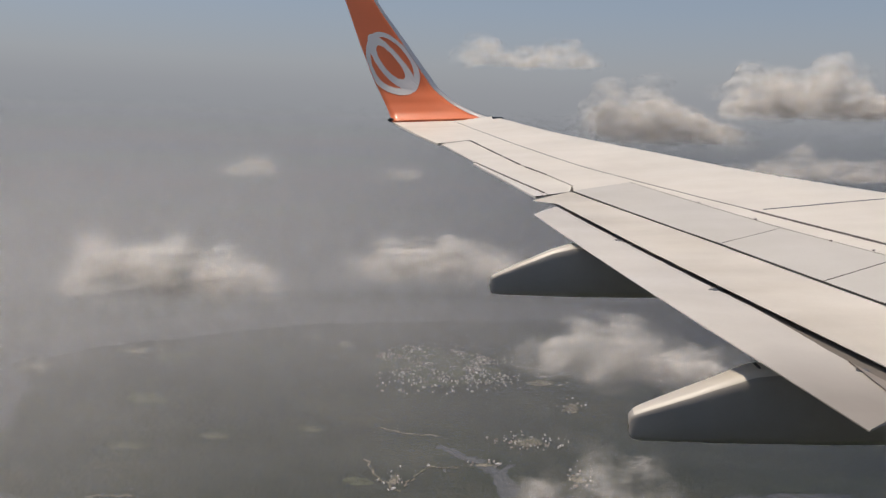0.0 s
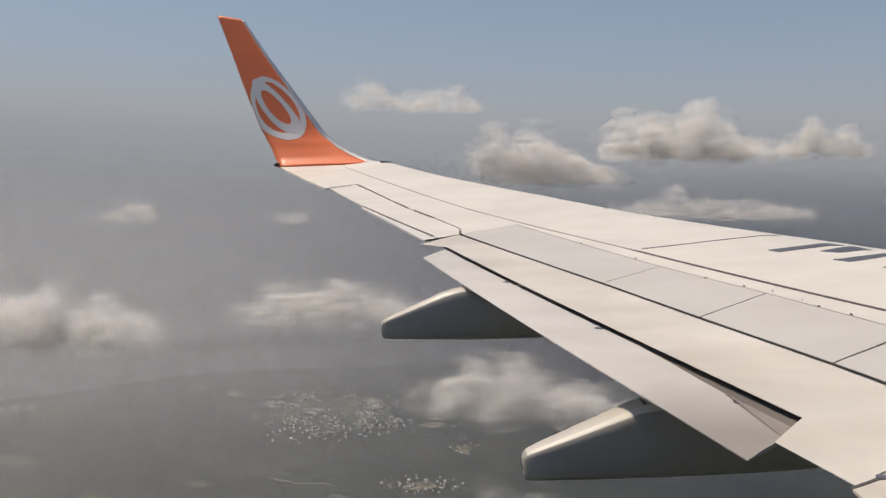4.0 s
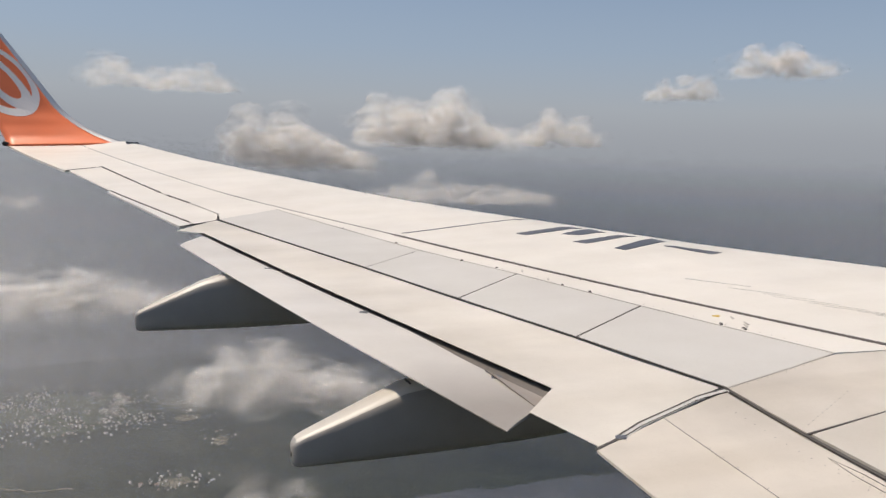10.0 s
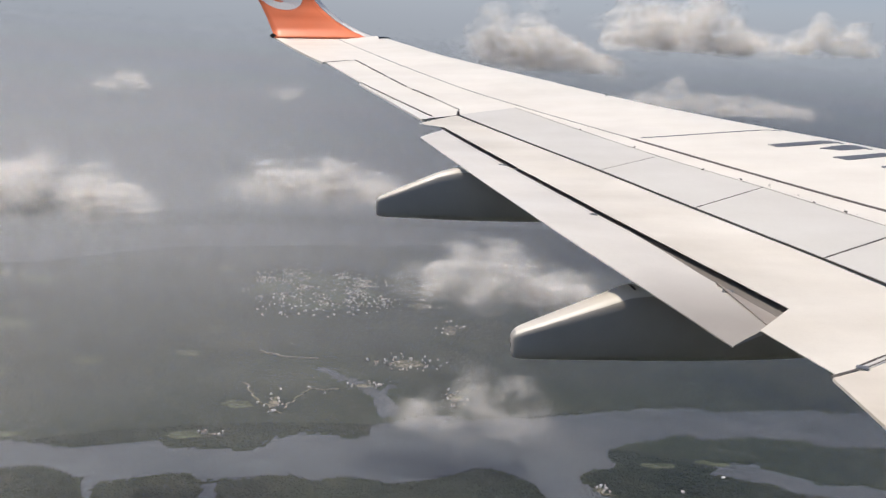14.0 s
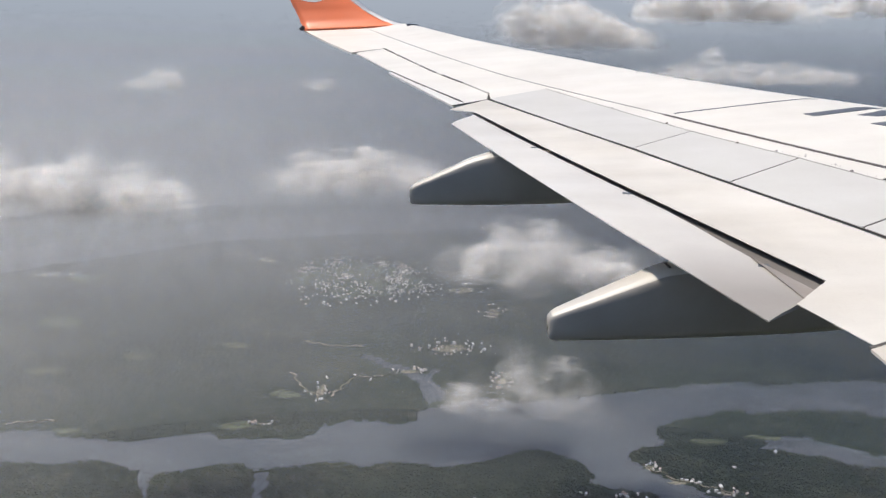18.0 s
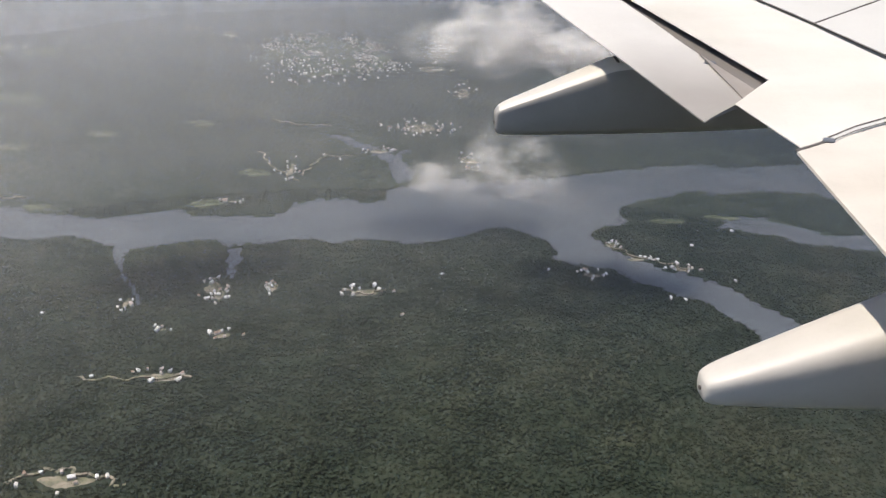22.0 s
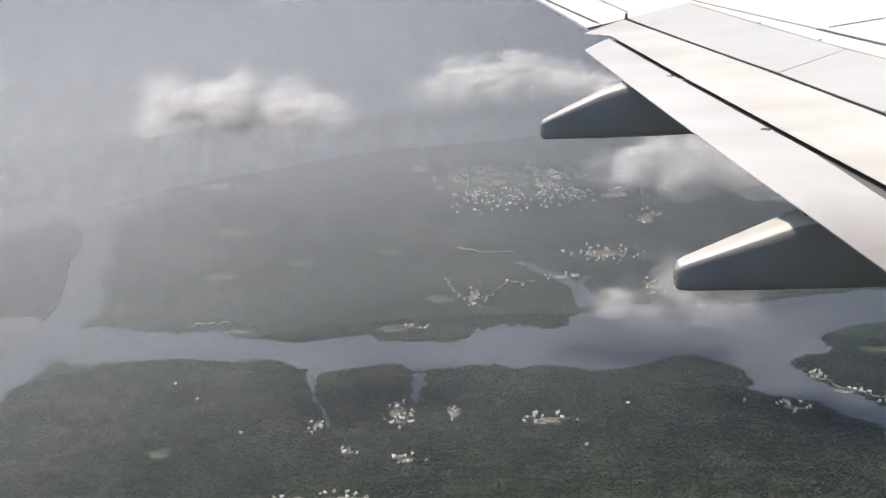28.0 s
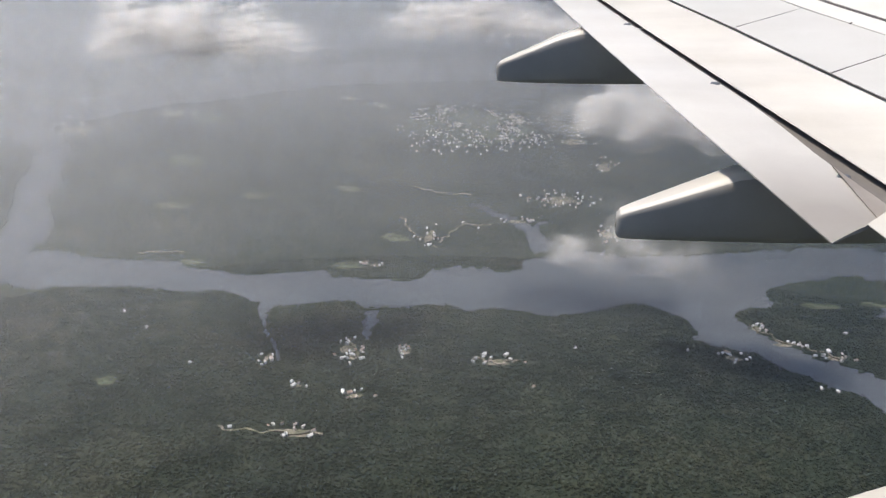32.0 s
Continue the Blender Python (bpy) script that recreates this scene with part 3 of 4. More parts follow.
# flap track fairings
def fairing(tip, top_run, length, h_tip, drop, width, lid=True, rise=0.0):
    """A flap track fairing: a canoe with a sloping lid, round shoulders and a blunt tail, growing forward under the wing."""
    body = bmesh.new()
    x0, y0, z0 = tip
    rings = []
    prof = [(-0.18, 1.0), (0.18, 1.0), (0.31, 0.978), (0.41, 0.93), (0.472, 0.85), (0.5, 0.74), (0.5, 0.40), (0.46, 0.14), (0.36, 0.03), (0.15, 0.0),
            (-0.15, 0.0), (-0.36, 0.03), (-0.46, 0.14), (-0.5, 0.40), (-0.5, 0.74), (-0.472, 0.85), (-0.41, 0.93), (-0.31, 0.978)]
    if lid:  # flatter top with tighter shoulders
        prof = [(math.copysign(p, a), q) for (a, b), (p, q) in zip(prof, [(0.26, 1.0), (0.26, 1.0), (0.38, 0.975), (0.45, 0.935), (0.488, 0.88), (0.5, 0.80)] + [(abs(a), b) for a, b in prof[6:14]]
                                                                 + [(0.5, 0.80), (0.488, 0.88), (0.45, 0.935), (0.38, 0.975)])]
    for d, k in [(0.0, 0.70), (0.006, 0.84), (0.02, 0.94), (0.045, 0.985), (0.08, 1.0)] + [(length * q / 16, 1.0) for q in range(1, 17)]:
        s = d / length
        ztop = z0 + h_tip / 2 + min(d, top_run[0]) / top_run[0] * top_run[1] - max(0, d - top_run[0]) * 0.03
        ztop = min(ztop, skin_z(y0) - 0.045)
        zbot = z0 - h_tip / 2 - drop * math.sin(min(1, s * 1.1) * math.pi / 2) + rise * max(0, (s - 0.22) / 0.6) ** 1.5
        w = width * (0.30 + 0.70 * min(1, s * 1.9) ** 0.75) * k
        mid, hh = (ztop + zbot) / 2, (ztop - zbot) * k
        yc = y0 + 0.02 * d
        rings.append([body.verts.new((x0 + d, yc + a * w, mid + (b - 0.5) * hh)) for a, b in prof])
    k = len(prof)
    for a, b in zip(rings, rings[1:]):
        for i in range(k):
            body.faces.new((a[i], b[i], b[(i + 1) % k], a[(i + 1) % k]))
    body.faces.new(rings[0])
    body.faces.new(rings[-1][::-1])
    bmesh.ops.recalc_face_normals(body, faces=body.faces[:])
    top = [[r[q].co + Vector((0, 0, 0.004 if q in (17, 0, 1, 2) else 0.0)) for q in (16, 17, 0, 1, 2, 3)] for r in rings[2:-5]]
    ob = part("flap_track_fairing", body, SHADED_GRIME if lid else FAIRING, wing, "canoe-shaped flap track fairing with grimy sides, shaded in paint where lidded", smooth=True)
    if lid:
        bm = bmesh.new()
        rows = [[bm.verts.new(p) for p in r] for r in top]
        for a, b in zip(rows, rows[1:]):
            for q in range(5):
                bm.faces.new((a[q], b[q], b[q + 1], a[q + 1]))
        part("fairing_lid", bm, LIT_LID, ob, "cream lid of the fairing, painted lighter as its sunlit top", smooth=True)
    cap = bmesh.new()
    bmesh.ops.create_cone(cap, cap_ends=True, segments=14, radius1=h_tip * 0.10, radius2=h_tip * 0.08, depth=0.008, matrix=pose(x0 - 0.002, y0, z0 - 0.005, 0, 90, 0))
    part("drain_cap", cap, SEAL, ob, "small dark tail cap")
    screws = bmesh.new()
    for q in range(9):
        bmesh.ops.create_cone(screws, cap_ends=True, segments=8, radius1=0.007, radius2=0.006, depth=0.004,
                              matrix=pose(x0 + top_run[0] - 0.03, y0 - width * 0.16 + width * 0.32 * q / 8, min(z0 + h_tip / 2 + top_run[1] * 0.955, skin_z(y0) - 0.045) + 0.002, 0, -20, 0))
    part("screws", screws, SEAL, ob, "row of dark screws across the lid's front")["kind"] = "stuff"
    return ob


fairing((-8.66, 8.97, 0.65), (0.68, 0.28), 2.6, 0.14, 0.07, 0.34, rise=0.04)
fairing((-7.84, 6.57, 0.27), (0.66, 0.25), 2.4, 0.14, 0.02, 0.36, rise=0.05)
fairing((-7.225, 4.75, -0.165), (0.80, 0.31), 2.2, 0.10, 0.045, 0.40, lid=False)
for y, x in ((8.965, -7.645), (7.55, -7.205), (6.175, -6.835)):
    bm = bmesh.new()
    bmesh.ops.create_cube(bm, size=1, matrix=Matrix.Translation((x - 0.02, y, skin_z(y) - 0.030)) @ pose(0, 0, 0, 0, 0, -17) @ Matrix.Diagonal((0.062, 0.060, 0.036, 1)))
    bmesh.ops.bevel(bm, geom=bm.edges[:], offset=0.008, segments=1, affect="EDGES")
    part("flap_track", bm, MARK, wing, "dark flap track bracket in the slot")
for y in (5.6, 6.6, 7.5, 8.3, 8.64, 9.3, 10.1, 10.87, 11.6, 12.3):
    bm = bmesh.new()
    bmesh.ops.create_cube(bm, size=1, matrix=Matrix.Translation((lead(y) - 0.10, y, nose_z(y, lead(y) - 0.10) + 0.002)) @ Matrix.Diagonal((0.035, 0.03, 0.014, 1)))
    bmesh.ops.bevel(bm, geom=bm.edges[:], offset=0.005, segments=1, affect="EDGES")
    part("vortex_stud", bm, MARK, wing, "small dark stud on the leading edge")
bm = bmesh.new()
bmesh.ops.create_cone(bm, cap_ends=True, segments=12, radius1=0.028, radius2=0.02, depth=0.004, matrix=pose(-5.13, 6.78, skin_z(6.78) + 0.002))
part("warning_decal", bm, YELLOW, wing, "small yellow warning decal")


def rivets(name, pts, step, radius, material, label=""):
    """A row of flush fasteners along (y, x) points, one part."""
    p = np.array(pts, float)
    d = np.concatenate([[0], np.cumsum(np.hypot(*np.diff(p, axis=0).T))])
    bm = bmesh.new()
    for q in np.arange(step, d[-1], step):
        y, x = np.interp(q, d, p[:, 0]), np.interp(q, d, p[:, 1])
        bmesh.ops.create_cone(bm, cap_ends=True, segments=6, radius1=radius, radius2=radius * 0.8, depth=0.003, matrix=pose(x, y, skin_z(y) + 0.0005))
    return tagged(part(name, bm, material, wing, label), kind="stuff")


rivets("fasteners", [(5.98, -4.93), (7.15, -5.42), (8.23, -5.84), (9.26, -6.31), (11.6, -7.23)], 0.075, 0.0035, FAIRING, "row of small grey fasteners along the spoiler hinges")
rivets("fasteners", [(5.36, -6.36), (5.0, -6.37), (4.3, -6.39), (3.5, -6.42)], 0.09, 0.0045, FAIRING)
rivets("fasteners", [(5.52, -6.02), (5.05, -6.05), (3.5, -6.03)], 0.07, 0.0035, FAIRING)
rivets("fasteners", [(5.90, -5.05), (5.66, -5.80)], 0.08, 0.0035, FAIRING)
rivets("fasteners", [(5.48, -5.30), (5.16, -5.84)], 0.06, 0.0045, FAIRING)
strip("access_seam", [(3.3, -5.955), (4.84, -5.965), (4.872, -5.985), (4.85, -6.005), (3.3, -5.998)], 0.004, UNDER, 0.002)
rivets("fasteners", [(4.80, -5.985), (3.4, -5.978)], 0.05, 0.0035, FAIRING)
rivets("fasteners", [(4.83, -6.02), (3.4, -6.015)], 0.05, 0.0035, FAIRING)
for y, x, w in ((7.20, -4.50, 0.30), (7.02, -4.40, 0.24), (6.90, -4.36, 0.30), (6.72, -4.26, 0.26), (6.60, -4.21, 0.30), (6.45, -4.12, 0.24), (6.32, -4.05, 0.30), (7.5, -4.62, 0.34)):
    mark("wear_streak", [(y + w / 2, x - w * 0.42), (y + w / 2 - 0.02, x - w * 0.42 + 0.016), (y - w / 2 - 0.02, x + w * 0.42 + 0.016), (y - w / 2, x + w * 0.42)], n=3, material=GREY, label="faint grey wear streak")
for y, x, w in ((8.77, -6.13, 0.10), (8.45, -5.95, 0.06), (7.80, -5.70, 0.08), (7.57, -5.60, 0.10), (6.62, -5.21, 0.08), (6.49, -5.14, 0.10), (9.6, -6.46, 0.08), (10.4, -6.78, 0.08)):
    bm = bmesh.new()
    bmesh.ops.create_cube(bm, size=1, matrix=Matrix.Translation((x, y, skin_z(y) + 0.001)) @ pose(0, 0, 0, 0, 0, -23) @ Matrix.Diagonal((0.018, w * 0.6, 0.008, 1)))
    bmesh.ops.bevel(bm, geom=bm.edges[:], offset=0.002, segments=1, affect="EDGES")
    part("hinge_fitting", bm, SEAL, wing, "small dark spoiler hinge fitting")
for y, x, w, d in ((6.60, -5.05, 0.16, 0.012), (6.55, -5.09, 0.12, 0.012), (6.72, -5.06, 0.10, 0.012), (8.30, -5.80, 0.22, 0.014), (8.0, -5.72, 0.12, 0.012)):
    mark_bm = bmesh.new()
    bmesh.ops.create_cube(mark_bm, size=1, matrix=Matrix.Translation((x, y, skin_z(y) + 0.001)) @ pose(0, 0, 0, 0, 0, -23) @ Matrix.Diagonal((d, w, 0.004, 1)))
    part("placard_bar", mark_bm, FAIRING, wing, "small faded placard line")


# ---- the land ----
GROUND = -900.0
MAIN_RIVER = [  # centre points and half widths, in metres
    (-3400, 2300, 150), (-2700, 2050, 140), (-1900, 1840, 110), (-1200, 1742, 84), (-1000, 1758, 88), (-830, 1742, 66), (-660, 1730, 72), (-560, 1765, 75), (-416, 1748, 74),
    (-340, 1765, 66), (-190, 1815, 128), (-64, 1850, 145), (100, 1905, 142), (220, 1915, 140), (330, 1900, 185), (531, 2010, 118), (700, 2110, 95), (900, 2130, 92), (1294, 2130, 115), (2000, 2300, 160), (3000, 2500, 180)]
SIDE_CHANNEL = [(330, 1780, 100), (368, 1668, 56), (425, 1632, 46), (490, 1600, 40), (602, 1511, 44), (700, 1400, 52), (780, 1320, 60), (980, 1120, 80), (1300, 820, 90)]
FAR_RIVER = [(-2500, 2150, 150), (-2250, 2600, 160), (-2050, 3050, 160), (-1650, 3550, 180), (-1150, 4000, 230), (-500, 4280, 240), (300, 4450, 200)]
LINK_RIVER = [(-2050, 2950, 80), (-1720, 2620, 56), (-1540, 2200, 52), (-1360, 1800, 60), (-1400, 1350, 90), (-1500, 800, 120)]
CREEKS = [[(-41, 2086, 30), (-71, 2167, 17), (-128, 2270, 14), (-178, 2329, 12), (-230, 2382, 8)], [(-64, 2186, 12), (-23, 2272, 8)],
          [(-630, 1650, 12), (-605, 1550, 5), (-583, 1483, 4), (-547, 1417, 2)], [(-381, 1650, 14), (-374, 1575, 7), (-368, 1525, 3)],
          [(700, 1880, 40), (1000, 1780, 34), (1350, 1700, 40)]]
RIVERS = [MAIN_RIVER, SIDE_CHANNEL, FAR_RIVER, LINK_RIVER] + CREEKS
# wooded points that push into the water: centre and radii
POINTS = [(-760, 1645, 105, 42), (-900, 1640, 70, 46), (-480, 1655, 82, 52), (-270, 1660, 78, 52), (-110, 1665, 88, 42), (205, 1700, 112, 92), (-130, 1985, 72, 58), (-430, 1885, 66, 58),
          (-590, 1880, 60, 48), (150, 2120, 120, 66), (470, 1770, 66, 60), (640, 1900, 130, 90), (-890, 1838, 44, 26), (430, 2190, 90, 50)]
SETTLED = [  # x, y, radius along x and y of bare ground
    (-405, 1490, 26, 36), (-386, 1462, 18, 34), (-286, 1496, 20, 30), (-98, 1483, 50, 22), (-423, 1191, 46, 22), (-350, 1322, 30, 14), (-463, 1336, 24, 8), (383, 1577, 30, 20),
    (455, 1716, 22, 16), (500, 1652, 36, 12), (590, 1612, 34, 16), (15, 2450, 95, 60), (-438, 1896, 40, 10), (-103, 2254, 36, 22), (-501, 940, 84, 22), (-556, 1428, 12, 30)]
FAR_SETTLED = [(-260, 4080, 70, 80), (-760, 3480, 60, 46), (60, 3080, 80, 70), (160, 2800, 40, 90), (-1560, 3180, 90, 60), (-900, 3560, 60, 40), (-1800, 2900, 100, 80), (150, 2200, 40, 50), (-330, 2110, 20, 70)]
PASTURES = [(-890, 1843, 52, 24), (-506, 1885, 60, 34), (-1109, 2207, 80, 44), (-900, 2330, 60, 50), (620, 1850, 60, 24), (-640, 2440, 70, 40), (-1250, 2620, 110, 80), (760, 1880, 60, 20), (-834, 1296, 40, 24),
            (-420, 2080, 70, 40), (-1380, 3150, 110, 90), (-200, 3100, 90, 80)]
CLEARINGS = [(*c, "s") for c in SETTLED + FAR_SETTLED] + [(*c, "f") for c in PASTURES] + [(-340, 3230, 330, 420, "t")]


def grid_rivers(xs, ys):
    """Above 0 within the rivers: metres from the shore, with bends and ragged banks."""
    wx = xs + 12 * np.sin(xs / 97 + 1.3 * np.sin(ys / 131)) + 9 * np.sin(ys / 43 + xs / 61) + 6 * np.sin(xs / 17 + ys / 23) + 3 * np.sin(xs / 7.3 - ys / 9.1)
    wy = ys + 12 * np.sin(ys / 89 + 1.1 * np.sin(xs / 113)) + 9 * np.sin(xs / 47 - ys / 71) + 6 * np.sin(ys / 19 - xs / 27) + 3 * np.sin(ys / 8.3 + xs / 6.1)
    best = np.full(xs.shape, -9999.0)
    for line in RIVERS:
        for (x0, y0, w0), (x1, y1, w1) in zip(line, line[1:]):
            dx, dy = x1 - x0, y1 - y0
            s = np.clip(((wx - x0) * dx + (wy - y0) * dy) / (dx * dx + dy * dy), 0, 1)
            best = np.maximum(best, w0 + (w1 - w0) * s - np.hypot(wx - x0 - dx * s, wy - y0 - dy * s))
    for cx, cy, rx, ry in POINTS:
        best = np.minimum(best, (np.hypot((wx - cx) / rx, (wy - cy) / ry) - 1) * min(rx, ry))
    for line in CREEKS[:4]:
        for (x0, y0, w0), (x1, y1, w1) in zip(line, line[1:]):
            dx, dy = x1 - x0, y1 - y0
            s = np.clip(((wx - x0) * dx + (wy - y0) * dy) / (dx * dx + dy * dy), 0, 1)
            best = np.maximum(best, w0 + (w1 - w0) * s - np.hypot(wx - x0 - dx * s, wy - y0 - dy * s))
    return best


def grid_clearings(xs, ys, kinds):
    out = np.full(xs.shape, 9.0)
    for cx, cy, rx, ry, k in CLEARINGS:
        rx, ry = rx * 0.76, ry * 0.76
        if k in kinds:
            dx, dy = xs - cx, ys - cy
            a = np.arctan2(dy, dx)
            r = np.hypot(dx / rx, dy / ry) + 0.13 * np.sin(2 * a + cx) + 0.09 * np.sin(5 * a + cy) + 0.07 * np.sin(11 * a + cx * 2)
            out = np.minimum(out, r)
    return out


# one sheet of land: fine where it lies below the wing, coarse behind, out to the haze
az = np.concatenate([np.linspace(-180, -72, 25)[:-1], np.linspace(-72, 72, 720), np.linspace(72, 180, 25)[1:-1]])
rad = np.concatenate([np.linspace(1, 405, 14), 420 * np.exp(np.linspace(0, math.log(4900 / 420), 300))])
AZ, RR = np.meshgrid(np.radians(az), rad, indexing="ij")
GX, GY = RR * np.sin(AZ), RR * np.cos(AZ)
depth = grid_rivers(GX, GY)
clear = grid_clearings(GX, GY, "sfet")
rng = np.random.default_rng(4)
canopy = 2.2 + 1.2 * np.sin(GX / 37 + 1.7 * np.sin(GY / 53)) * np.sin(GY / 41) + rng.normal(0, 1, GX.shape) * np.interp(RR, [300, 600, 1500, 2100], [0.0, 0.25, 0.35, 0.3])
HT = np.where(clear < 1, 1.0, canopy)
HT = np.where(depth > 0, -6.0, np.where(depth > -6, 2.0, HT))
nv = AZ.shape
idx = np.arange(nv[0] * nv[1]).reshape(nv)
nxt = np.roll(idx, -1, axis=0)
faces = np.stack([idx[:, :-1], idx[:, 1:], nxt[:, 1:], nxt[:, :-1]], -1).reshape(-1, 4)
verts = np.stack([GX, GY, GROUND + HT], -1).reshape(-1, 3)
ground = mesh_ob("ground", verts.tolist(), faces.tolist(), CANOPY)
tagged(ground, "dark green rainforest land cut by rivers", "ground", kind="structure")

ring = [(4850 * math.sin(a), 4850 * math.cos(a), GROUND) for a in np.linspace(0, 2 * math.pi, 97)[:-1]]
river = mesh_ob("water", ring, [tuple(range(95, -1, -1))], WATER)
tagged(river, "broad grey-blue river water between wooded shores", "river", kind="structure")


def patch(cx, cy, rx, ry, kind):
    """A clearing's bare ground, an uneven sheet a little above the land."""
    n = 40
    bm = bmesh.new()
    mid = bm.verts.new((0, 0, 0.5))
    rings = []
    for f in (0.55, 1.0):
        vs = []
        for k in range(n):
            a = 2 * math.pi * k / n
            b = math.atan2(math.sin(a) * ry, math.cos(a) * rx)
            r = f * max(0.35, 0.98 - 0.13 * math.sin(2 * b + cx) - 0.09 * math.sin(5 * b + cy) - 0.07 * math.sin(11 * b + cx * 2))
            vs.append(bm.verts.new((rx * r * math.cos(a), ry * r * math.sin(a), 0.5 if f < 1 else -0.6)))
        rings.append(vs)
    for k in range(n):
        bm.faces.new((mid, rings[0][k], rings[0][(k + 1) % n]))
        bm.faces.new((rings[0][k], rings[1][k], rings[1][(k + 1) % n], rings[0][(k + 1) % n]))
    me = bpy.data.meshes.new("clearing")
    bm.to_mesh(me)
    bm.free()
    name, m, lab = {"s": ("sandy_clearing", SAND, "pale sandy clearing in the forest"), "f": ("grass_field", FIELD, "green pasture clearing in the forest"),
                    "e": ("earth_clearing", EARTH, "reddish bare earth clearing"), "t": ("town_ground", FIELD, "grassy ground of a small river town")}[kind]
    me.materials.append(m)
    ob = new(name, me)
    ob.location = (cx, cy, GROUND + 1.4)
    return tagged(ob, lab, "clearing", "forest clearings", "structure")


for x, y, rx, ry, kind in CLEARINGS:
    k = 0.62 if kind == "s" else 0.75
    patch(x, y, rx * k, ry * k, kind)


# dirt tracks between the settlements, narrow uneven ribbons a little above the land
def track(pts, width):
    p = resample(pts, len(pts) * 8)
    p += np.array([[5 * math.sin(i * 1.3 + pts[0][0]), 5 * math.cos(i * 0.9 + pts[0][1])] for i in range(len(p))])
    t = np.gradient(p, axis=0)
    t /= np.linalg.norm(t, axis=1)[:, None]
    side = np.stack([-t[:, 1], t[:, 0]], 1) * width / 2
    bm = bmesh.new()
    rows = [[bm.verts.new((x, y, GROUND + h)) for (x, y), h in ((a, 4.4), (b, 4.4), (b, 0.5), (a, 0.5))] for a, b in zip(p - side, p + side)]
    for a, b in zip(rows, rows[1:]):
        for i in range(4):
            bm.faces.new((a[i], b[i], b[(i + 1) % 4], a[(i + 1) % 4]))
    me = bpy.data.meshes.new("dirt_track")
    bm.to_mesh(me)
    bm.free()
    me.materials.append(SAND)
    return tagged(new("dirt_track", me), "pale dirt track through the forest", "track", "dirt tracks", "structure")


for pts in ([(-429, 2228), (-382, 2120), (-296, 2020)], [(-301, 2065), (-251, 2204), (-173, 2209)], [(-434, 2482), (-336, 2444), (-250, 2450)], [(-584, 931), (-547, 957), (-507, 963), (-443, 946), (-414, 929)],
            [(-571, 1181), (-475, 1183), (-379, 1195)], [(-410, 1530), (-396, 1490), (-384, 1450)], [(-150, 1492), (-98, 1478), (-50, 1494)], [(-1044, 1868), (-985, 1882), (-934, 1893)], [(440, 1722), (500, 1660), (600, 1612)]):
    track(pts, 4.5)


# tree crowns over the nearer forest, as one uncountable mass
def forest(name, n, r0, r1, a0, a1, size, label):
    ico = bmesh.new()
    bmesh.ops.create_icosphere(ico, subdivisions=1, radius=1)
    bv = np.array([v.co[:] for v in ico.verts])
    bf = np.array([[v.index for v in f.verts] for f in ico.faces])
    ico.free()
    r = np.sqrt(rng.uniform(r0 * r0, r1 * r1, n))
    a = np.radians(rng.uniform(a0, a1, n))
    x, y = r * np.sin(a), r * np.cos(a)
    ok = (grid_rivers(x, y) < -5) & (grid_clearings(x, y, "sfet") > 1.02)
    x, y = x[ok], y[ok]
    n = len(x)
    s = rng.uniform(size[0], size[1], n) * rng.choice([0.7, 1, 1, 1.25], n)
    v = bv[None] * np.stack([s * rng.uniform(0.8, 1.3, n), s * rng.uniform(0.8, 1.3, n), s * rng.uniform(0.24, 0.42, n)], -1)[:, None] * (1 + rng.normal(0, 0.16, (n, len(bv), 1)))
    v += np.stack([x, y, GROUND + 2.4 + rng.uniform(0, 2.2, n)], -1)[:, None]
    f = (bf[None] + (np.arange(n) * len(bv))[:, None, None]).reshape(-1, 3)
    me = bpy.data.meshes.new(name)
    me.vertices.add(n * len(bv))
    me.vertices.foreach_set("co", v.ravel())
    me.loops.add(f.size)
    me.loops.foreach_set("vertex_index", f.ravel())
    me.polygons.add(len(f))
    me.polygons.foreach_set("loop_start", np.arange(0, f.size, 3))
    me.polygons.foreach_set("use_smooth", np.ones(len(f), bool))
    me.update(calc_edges=True)
    me.materials.append(CROWN)
    return tagged(new(name, me), label, "forest", kind="stuff")


forest("forest", 110000, 780, 2000, -46, 42, (1.6, 3.2), "dense dark green rainforest tree crowns")


